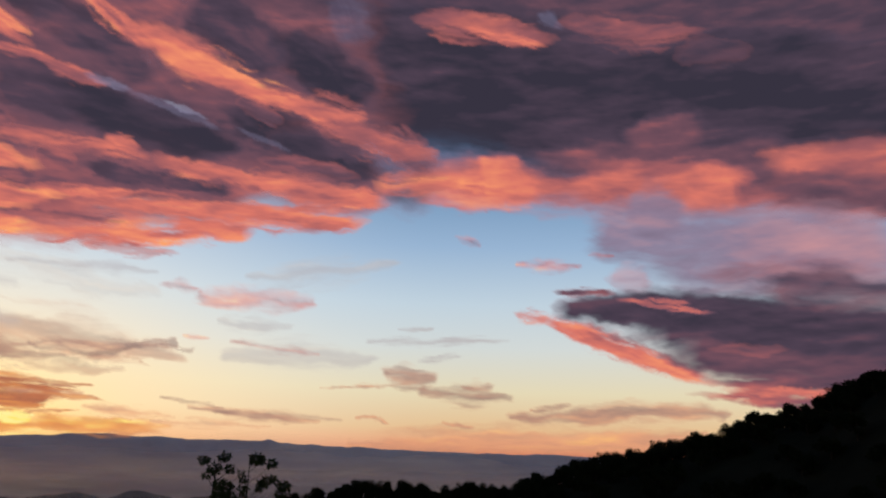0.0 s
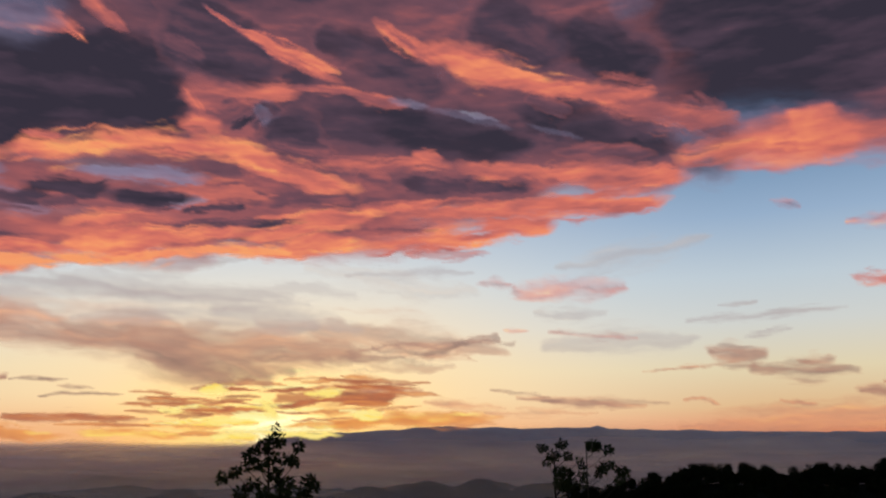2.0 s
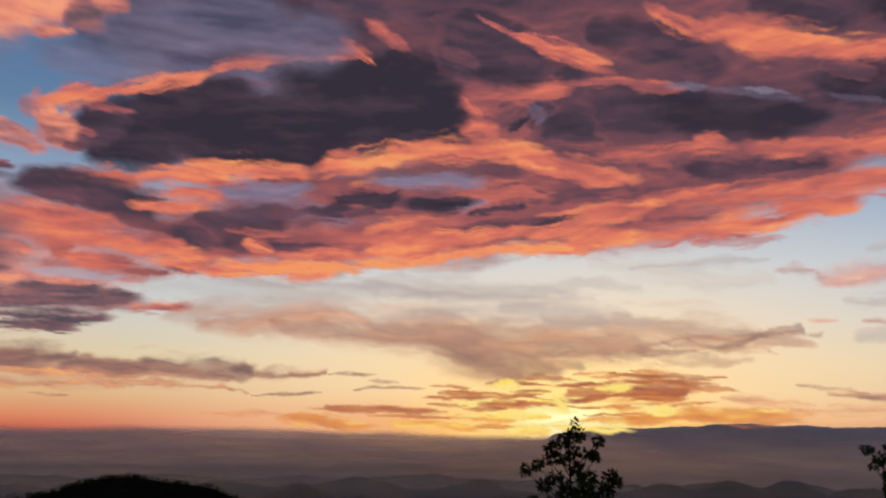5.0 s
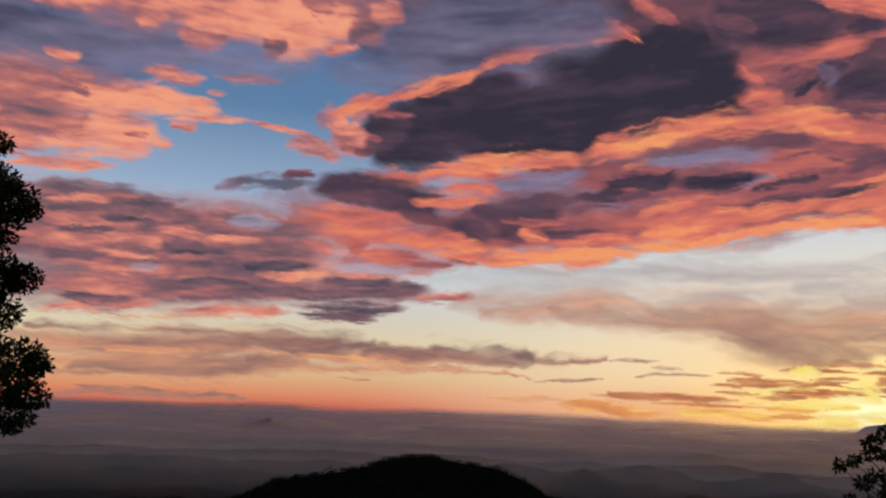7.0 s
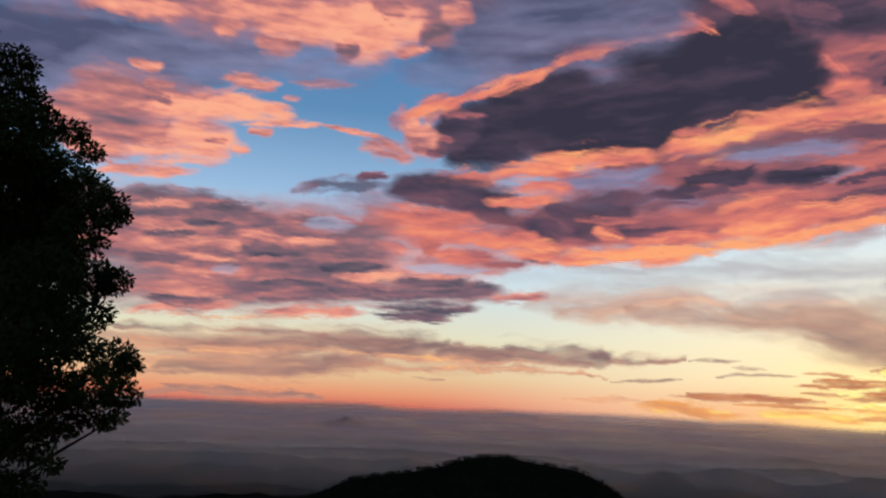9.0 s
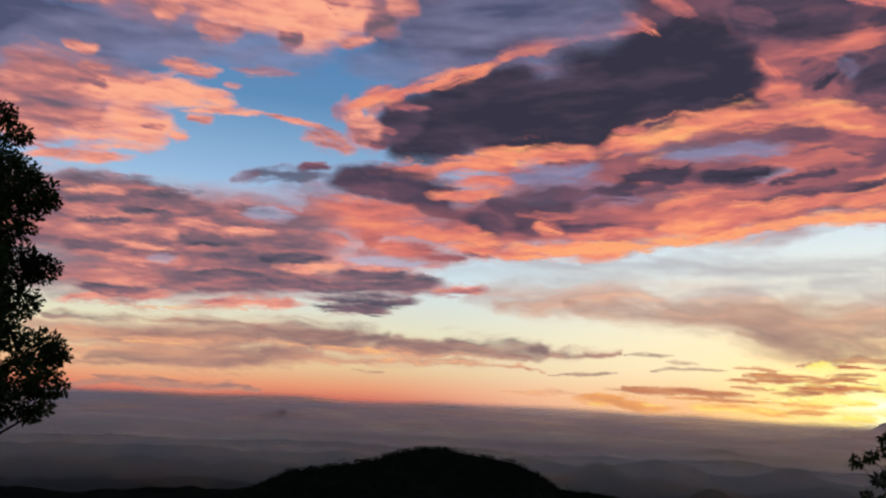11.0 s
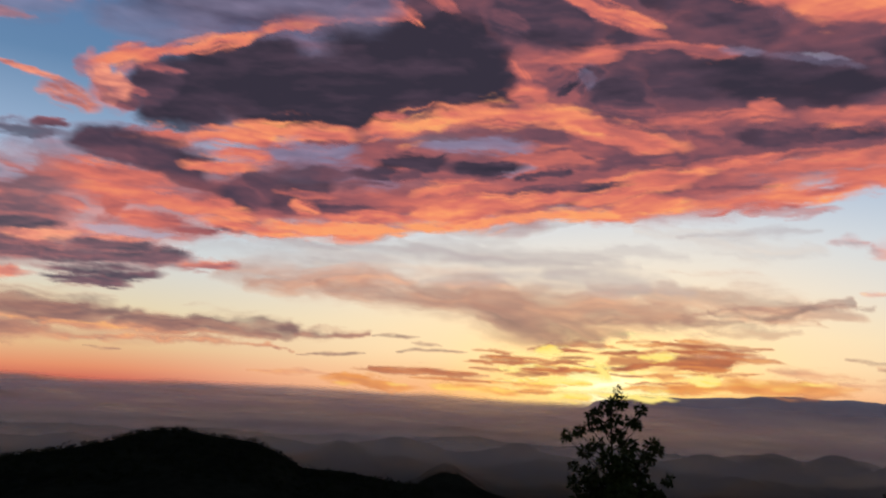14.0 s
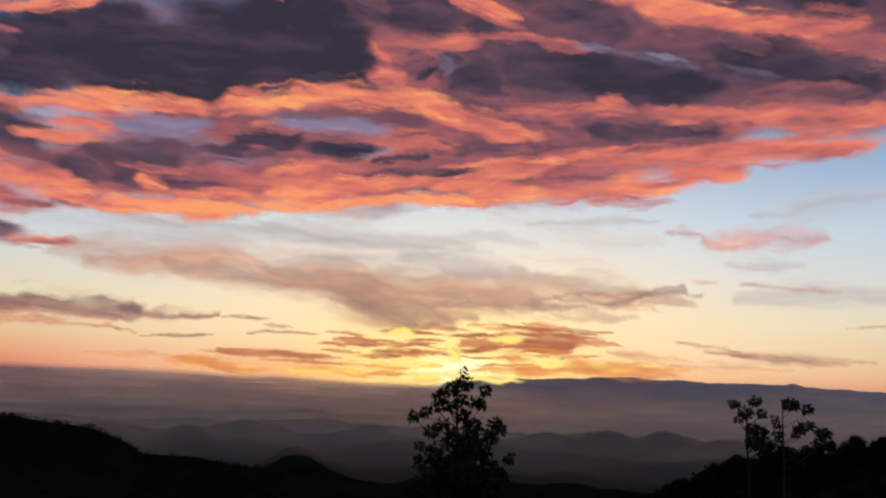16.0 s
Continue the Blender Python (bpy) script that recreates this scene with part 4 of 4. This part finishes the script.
cloud_mass("small pink cloud tufts", "peach", [
    (88.3, 21.2, 85.8, 21.3, 0.28, 0.22, 1.0), (82.4, 21.2, 77.6, 21.3, 0.44, 0.27, 1.0), (87.3, 20.1, 85.1, 20.2, 0.25, 0.32, 1.0), (79.9, 17.8, 78.0, 17.8, 0.26, 0.28, 1.0),
    (80.7, 18.2, 74.0, 18.8, 0.19, 0.20, 1.0), (74.8, 18.7, 70.1, 18.3, 0.19, 0.27, 1.0), (77.5, 21.5, 72.2, 21.8, 0.26, 0.50, 0.6), (72.3, 17.9, 68.1, 16.9, 0.50, 0.38, 1.0),
    (77.8, 20.4, 76.3, 20.4, 0.19, 0.30, 0.7), (69.1, 19.6, 66.6, 18.0, 0.77, 0.32, 1.0),
])
cloud_mass("rippled mauve and salmon cloud deck", "peach", [
    (91.0, 10.9, 71.1, 11.4, 2.28, 0.58, 0.9), (92.2, 9.4, 74.1, 10.0, 2.33, 0.60, 1.0), (87.3, 7.7, 67.7, 8.1, 1.54, 0.60, 0.9), (74.8, 8.0, 60.5, 7.9, 1.02, 0.55, 0.9),
    (92.4, 11.5, 80.5, 12.4, 1.33, 0.60, 1.0), (91.8, 6.4, 72.4, 7.6, 1.05, 0.58, 0.9), (80.2, 9.5, 68.5, 9.6, 1.25, 0.66, 0.9), (87.9, 12.9, 79.8, 12.8, 0.67, 0.64, 1.0),
    (84.9, 12.0, 77.0, 12.1, 0.61, 0.66, 1.0), (87.6, 10.9, 79.7, 11.4, 0.53, 0.38, 1.0), (81.9, 11.2, 73.8, 10.8, 0.77, 0.64, 1.0), (87.5, 9.5, 75.7, 9.8, 0.68, 0.42, 1.0),
    (80.4, 11.0, 72.6, 10.8, 0.27, 0.26, 1.0), (86.3, 8.2, 77.9, 8.5, 0.49, 0.30, 1.0),
])
cloud_mass("rippled mauve and salmon cloud deck", "peach", [
    (76.5, 10.2, 69.0, 9.9, 0.86, 0.66, 1.0), (79.4, 8.8, 71.3, 8.6, 0.62, 0.66, 1.0),
])
cloud_mass("broken mauve ripples with salmon slits", "peach", [
    (87.2, 6.9, 79.2, 6.9, 0.41, 0.34, 1.0), (80.4, 7.2, 71.6, 7.2, 0.58, 0.62, 1.0), (72.4, 7.5, 60.5, 8.2, 0.51, 0.78, 1.0), (70.7, 6.6, 62.4, 6.9, 0.51, 0.82, 1.0),
    (78.8, 5.7, 70.3, 6.1, 0.35, 0.30, 1.0), (73.6, 8.4, 68.1, 9.0, 0.43, 0.26, 1.0), (68.5, 8.7, 64.1, 9.0, 0.20, 0.30, 1.0), (62.5, 7.5, 57.7, 7.8, 0.31, 0.42, 1.0),
    (87.0, 5.3, 79.2, 6.3, 0.34, 0.32, 1.0), (87.1, 12.2, 83.1, 12.4, 0.22, 0.25, 1.0), (85.8, 10.1, 81.1, 10.3, 0.23, 0.26, 1.0), (83.9, 9.0, 79.5, 9.1, 0.23, 0.24, 1.0),
    (77.3, 10.6, 74.2, 11.0, 0.23, 0.30, 1.0),
])
cloud_mass("dark mauve flecks over the salmon ripples", "peach", [
    (87.4, 11.6, 82.7, 11.9, 0.30, 0.75, 1.0), (84.1, 11.4, 79.7, 11.4, 0.30, 0.80, 1.0), (80.3, 10.0, 74.9, 10.1, 0.35, 0.82, 1.0), (86.5, 10.3, 82.2, 10.7, 0.26, 0.72, 1.0),
    (87.1, 8.8, 82.4, 9.0, 0.34, 0.70, 1.0), (82.8, 9.5, 78.7, 9.7, 0.27, 0.72, 1.0), (74.8, 9.2, 68.9, 9.4, 0.39, 0.84, 1.0), (79.0, 7.7, 73.2, 7.9, 0.31, 0.76, 1.0),
    (85.7, 6.1, 80.7, 6.4, 0.30, 0.72, 1.0), (70.7, 5.9, 64.8, 6.0, 0.27, 0.80, 1.0), (69.3, 8.2, 63.3, 8.5, 0.32, 0.80, 1.0), (73.9, 7.6, 70.0, 7.6, 0.35, 0.75, 1.0),
    (77.4, 12.3, 72.7, 11.8, 0.35, 0.70, 1.0), (82.8, 12.5, 78.6, 12.7, 0.34, 0.76, 1.0),
])
cloud_mass("pale blue slits in the rippled deck", "lilac", [
    (81.6, 8.4, 79.4, 8.8, 0.23, 0.20, 0.4), (75.9, 12.0, 71.9, 12.1, 0.39, 0.20, 0.5), (68.9, 9.4, 62.1, 9.4, 0.28, 0.05, 0.6), (74.4, 13.7, 71.2, 13.0, 0.63, 0.20, 0.5),
])
cloud_mass("fine rust-brown streaks across the yellow glow", "sunlit", [
    (50.2, 1.4, 40.4, 1.2, 0.18, 0.62, 0.8), (42.6, 2.2, 37.5, 2.3, 0.13, 0.62, 0.9), (39.0, 1.9, 33.0, 2.0, 0.15, 0.60, 1.0), (41.2, 2.7, 36.0, 2.6, 0.13, 0.62, 0.9),
    (37.2, 3.2, 33.2, 3.3, 0.11, 0.70, 1.0), (32.6, 2.1, 28.0, 2.8, 0.15, 0.60, 1.0), (29.2, 2.6, 23.7, 2.9, 0.23, 0.64, 1.0), (28.8, 3.6, 22.6, 3.4, 0.13, 0.66, 1.0),
    (25.3, 3.2, 21.0, 2.9, 0.13, 0.55, 0.8), (33.6, 3.2, 30.0, 3.4, 0.11, 0.70, 1.0), (28.4, 2.3, 24.5, 2.4, 0.19, 0.50, 1.0), (41.9, 3.1, 38.7, 3.0, 0.11, 0.60, 0.8),
    (31.1, 3.9, 28.0, 4.1, 0.12, 0.50, 0.7),
])
cloud_mass("orange and yellow streaks close round the sun", "sunlit", [
    (52.5, 0.8, 44.9, 0.3, 0.31, 0.30, 0.8), (44.9, 0.6, 38.1, 0.2, 0.29, 0.25, 0.8), (25.7, 1.5, 17.2, 1.1, 0.34, 0.38, 0.7), (31.8, 1.0, 24.9, 1.2, 0.23, 0.34, 0.8),
    (37.6, 3.3, 35.5, 3.2, 0.23, 0.04, 1.0), (40.2, 2.0, 38.4, 1.9, 0.18, 0.05, 1.0), (33.6, 2.6, 32.2, 1.5, 0.30, 0.00, 1.0), (30.7, 3.0, 28.0, 3.2, 0.19, 0.05, 1.0),
    (33.3, 0.4, 27.6, 0.4, 0.19, 0.00, 1.0), (36.7, 0.2, 33.3, -0.0, 0.26, 0.02, 1.0), (27.2, 1.7, 25.1, 1.5, 0.23, 0.06, 1.0), (38.2, 1.1, 33.0, 1.2, 0.19, 0.05, 1.0),
])


# ---- trees ----
def tube(points, radii, sides=7):
    pts = [Vector(p) for p in points]
    v, f = [], []
    for i, (p, r) in enumerate(zip(pts, radii)):
        way = (pts[min(i + 1, len(pts) - 1)] - pts[max(i - 1, 0)]).normalized()
        u = way.cross(Vector((0.3, 1, 0.2))).normalized()
        w = way.cross(u)
        for k in range(sides):
            a = 2 * math.pi * k / sides
            v.append(p + (u * math.cos(a) + w * math.sin(a)) * r)
    for i in range(len(pts) - 1):
        for k in range(sides):
            a, b = i * sides + k, i * sides + (k + 1) % sides
            f.append((a, b, b + sides, a + sides))
    return np.array([tuple(q) for q in v]), np.array(f)


def leaves(centres, radii, count, length, rng, flat=0.8):
    """Single pointed leaves, folded along the middle, strewn through round clumps."""
    v, f = [], []
    for c, r in zip(centres, radii):
        n = max(6, int(count * (r / np.mean(radii)) ** 2))
        d = rng.normal(size=(n, 3))
        d /= np.linalg.norm(d, axis=1)[:, None]
        p = np.array(c) + d * (r * rng.uniform(0.15, 1.0, (n, 1)) ** 0.55) * np.array([1, 1, flat])
        way = d * 0.7 + rng.normal(size=(n, 3)) * 0.7 + np.array([0, 0, -0.35])
        way /= np.linalg.norm(way, axis=1)[:, None]
        side = np.cross(way, rng.normal(size=(n, 3)))
        side /= np.linalg.norm(side, axis=1)[:, None] + 1e-9
        up = np.cross(side, way)
        s = length * rng.uniform(0.6, 1.25, (n, 1))
        quad = np.stack([p, p + way * s * 0.5 + side * s * 0.24 + up * s * 0.08, p + way * s, p + way * s * 0.5 - side * s * 0.24 + up * s * 0.08], 1)
        k = sum(len(q) for q in v)
        v.append(quad.reshape(-1, 3))
        f.append(k + np.arange(n * 4).reshape(-1, 4))
    return np.concatenate(v), np.concatenate(f)


def tree(name, label, category, base, fork, clumps, count, length, seed, bark, leaf, thick, limb_every=1, group=""):
    """Trunk from base to its highest fork, a limb to each clump, and a crown of single leaves."""
    rng = np.random.default_rng(seed)
    root = new(name)
    root.location = base
    base, fork = Vector(base), Vector(fork)
    top = fork - base
    n = 7
    pts = [top * (i / n) + Vector((rng.normal() * thick * 0.5, rng.normal() * thick * 0.5, 0)) * (0 < i < n) for i in range(n + 1)]
    pts[0] = pts[0] - Vector((0, 0, 0.3))
    mesh_object("trunk", *tube(pts, [thick * (1.25 - 0.95 * i / n) for i in range(n + 1)], 9), bark, root, smooth=True)
    local = [np.array(Vector(c[:3]) - base) for c in clumps]
    for c in local[::limb_every]:
        c = Vector(c)
        h = min(max((c.z - (c.xy - top.xy * 0.9).length * 0.9) / top.z, 0.25), 0.97)
        start = top * h
        mid = start.lerp(c, 0.5) + Vector((0, 0, -0.08 * (c - start).length))
        mesh_object("limb", *tube([start, mid, c], [thick * 0.36 * (1.1 - h * 0.6), thick * 0.22, thick * 0.07], 5), bark, root, smooth=True)
    mesh_object("crown", *leaves(local, [c[3] for c in clumps], count, length, rng), leaf, root)
    return tagged(root, label, category, group)


def clumps_at(d, spots, depth, seed):
    """Clumps of leaves at az, el in degrees with a radius in degrees, about d metres off."""
    rng = np.random.default_rng(seed)
    made = []
    for az, el, rad in spots:
        dd = d + rng.uniform(-depth, depth)
        made.append((*polar(az, el, dd), dd * math.tan(radians(rad))))
    return made


def foot(az, d):
    p = polar(az, 0, d)
    return Vector((p.x, p.y, float(ground(p.x, p.y))))


SUN_TREE_UPPER = [
    (32.09, 0.89, 0.18), (32.01, -0.01, 0.56), (30.56, -0.37, 0.37), (32.86, -0.40, 0.37), (33.49, -0.86, 0.44), (34.52, -2.03, 0.32),
    (35.25, -2.35, 0.37), (31.10, -1.25, 0.41), (30.67, -1.44, 0.26), (32.96, -1.54, 0.44), (33.89, -1.65, 0.32), (32.19, -1.08, 0.44),
    (32.07, -2.14, 0.47), (34.03, -3.27, 0.41), (33.34, -2.75, 0.41), (31.33, -2.80, 0.59), (29.77, -2.59, 0.44), (29.40, -2.92, 0.32),
    (30.17, -3.44, 0.51), (32.58, -3.70, 0.70), (31.51, -3.78, 0.70), (34.70, -4.27, 0.29), (33.82, -4.72, 0.59), (31.83, -4.77, 0.88),
    (30.70, -4.44, 0.66), (28.78, -4.78, 0.38), (34.65, -5.31, 0.50),
]
SUN_TREE_LOWER = [
    (33.21, -5.65, 0.88), (31.79, -5.86, 1.02), (30.24, -5.51, 0.73), (29.52, -6.02, 0.66), (34.17, -6.51, 0.73), (32.45, -6.98, 1.17),
    (30.89, -7.03, 1.17), (29.62, -7.24, 0.88), (34.83, -7.48, 0.73), (33.10, -8.34, 1.32), (30.98, -8.38, 1.32),
]
FORKED_TREE = [
    (14.39, -0.58, 0.32), (13.16, -0.32, 0.34), (13.69, -1.09, 0.40), (14.14, -1.48, 0.22), (12.77, -1.10, 0.29), (13.32, -2.07, 0.38),
    (12.88, -2.18, 0.42), (13.20, -2.86, 0.54), (12.64, -2.96, 0.54), (12.04, -1.36, 0.17), (11.80, -1.74, 0.24), (11.81, -2.31, 0.29),
    (11.82, -2.90, 0.30),
]
PALE_TREE = [
    (11.15, -0.42, 0.44), (10.84, -0.49, 0.29), (10.14, -0.67, 0.32), (10.50, -1.83, 0.39), (10.01, -1.67, 0.28), (10.85, -2.31, 0.20),
    (9.30, -2.02, 0.37), (9.00, -2.19, 0.23), (9.49, -2.61, 0.30),
]
EDGE_TREE_FRONT = [
    (93.90, 18.90, 1.50), (93.30, 16.90, 1.80), (91.90, 15.80, 1.45), (92.41, 13.43, 2.37), (90.05, 15.62, 1.03), (88.89, 14.55, 0.79),
    (90.56, 13.02, 1.98), (88.94, 12.18, 1.58), (91.64, 10.01, 2.77), (88.97, 9.64, 1.98), (87.64, 11.26, 1.50), (86.89, 10.81, 0.79),
    (90.88, 6.55, 2.77), (88.30, 6.81, 1.78), (86.60, 6.80, 1.11), (87.71, 4.70, 1.38), (90.45, 3.06, 2.77), (88.49, 2.85, 1.58),
    (86.22, 1.92, 1.58), (85.17, 1.62, 0.87), (89.75, -0.03, 1.98), (87.18, 0.09, 1.78), (85.48, -0.18, 1.26), (88.59, -1.71, 1.58),
    (86.00, -1.90, 0.55), (86.60, -1.80, 0.62), (85.40, -1.50, 0.50), (90.30, -3.11, 1.60), (88.87, -4.40, 0.70), (90.27, -5.76, 1.30),
]
EDGE_TREE_BACK = [
    (97.40, 18.65, 2.60), (96.40, 15.69, 3.00), (96.26, 12.07, 4.34), (94.93, 6.79, 4.34), (94.79, 1.38, 4.34), (93.39, -2.52, 3.16),
    (92.96, -5.75, 2.37), (99.93, 15.33, 4.74), (99.27, 7.23, 5.53), (97.58, -0.72, 4.74), (96.60, 19.90, 1.70), (98.99, 21.07, 2.60),
    (93.43, 15.01, 2.37), (92.81, 11.60, 2.96), (92.36, 8.14, 2.96), (91.71, 4.35, 2.96), (91.43, 0.91, 2.37), (89.90, 7.72, 1.66),
    (90.57, 10.51, 1.78), (89.35, 4.56, 1.42),
]
tree("roadside_tree", "young tree with sparse clumps of broad dark leaves against the sunset", "tree", foot(32.25, 25), polar(32.5, 0.4, 25),
     clumps_at(25, SUN_TREE_UPPER + SUN_TREE_LOWER, 0.7, 3), 170, 0.17, 11, BARK, LEAF, 0.07)
tree("forked_tree", "small dark tree with tufted leaf clumps on forked stems", "tree", foot(13.5, 42), polar(13.6, -0.8, 42),
     clumps_at(42, FORKED_TREE, 0.8, 4), 110, 0.19, 12, BARK, LEAF, 0.10)
tree("slender_tree", "slender tree with pale trunk and flat separate leaf clumps", "tree", foot(11.5, 42), polar(11.55, -0.5, 42),
     clumps_at(42, PALE_TREE, 0.6, 5), 110, 0.19, 13, PALE_BARK, LEAF, 0.07)
tree("broad_tree", "tall leafy tree, a near-black silhouette at the lookout's edge", "tree", foot(98, 14), polar(98, 15, 14),
     clumps_at(14, EDGE_TREE_FRONT + EDGE_TREE_BACK, 0.9, 6), 2100, 0.085, 14, BARK, LEAF, 0.20, 3)


# ---- woods on the spur ----
def wood_tree(seed, height, spread):
    rng = np.random.default_rng(seed)
    clumps = []
    for k in range(13):
        a, h = rng.uniform(0, 6.28), rng.uniform(0.35, 1.0)
        w = spread * math.sqrt(max(0.08, 1 - ((h - 0.55) / 0.5) ** 2)) * rng.uniform(0.3, 0.85)
        clumps.append((w * math.cos(a), w * math.sin(a), height * h - 0.4, rng.uniform(0.22, 0.42) * spread))
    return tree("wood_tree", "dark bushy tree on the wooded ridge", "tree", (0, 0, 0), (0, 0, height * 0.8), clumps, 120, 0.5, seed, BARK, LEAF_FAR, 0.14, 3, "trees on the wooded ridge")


def woods():
    rng = np.random.default_rng(21)
    kinds = [wood_tree(50 + k, h, s) for k, (h, s) in enumerate([(3.9, 2.6), (4.7, 2.8), (3.2, 2.4), (5.6, 2.5), (4.4, 3.2), (3.0, 2.8)])]
    spots = []
    for row, (d, step) in enumerate([(228, 0.5), (218, 0.6), (206, 0.8), (190, 1.1), (170, 1.4), (148, 1.8)]):
        az = -34.0
        while az < 19.5:
            spots.append((az + rng.uniform(-0.3, 0.3), d + rng.uniform(-7, 7)))
            az += step * rng.uniform(0.6, 1.4)
    for i, (az, d) in enumerate(spots):
        p = foot(az, d)
        m = Matrix.Translation(p - Vector((0, 0, 0.2))) @ Matrix.Rotation(rng.uniform(0, 6.28), 4, "Z")
        kind = kinds[int(rng.integers(len(kinds)))]
        if i < len(kinds):
            kinds[i].matrix_basis = m
        else:
            copy_thing(kind, m)


woods()


def hill_woods():
    """Far tree crowns over the near valley hill, past counting."""
    rng = np.random.default_rng(33)
    v, f = [], []
    for k in range(2600):
        az, d = rng.uniform(44, 92), rng.uniform(580, 720)
        p = np.array(foot(az, d))
        r = rng.uniform(1.2, 2.6) * (1.9 if k % 17 == 0 else 1.0)
        c, faces = leaves([p + np.array([0, 0, r * 0.55])], [r], 44, 0.95, rng, 0.9)
        f.append(faces + 176 * k)
        v.append(c)
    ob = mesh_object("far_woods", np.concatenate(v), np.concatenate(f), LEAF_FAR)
    tagged(ob, "near-black woodland covering the rounded valley hill", "woods", kind="stuff")


hill_woods()
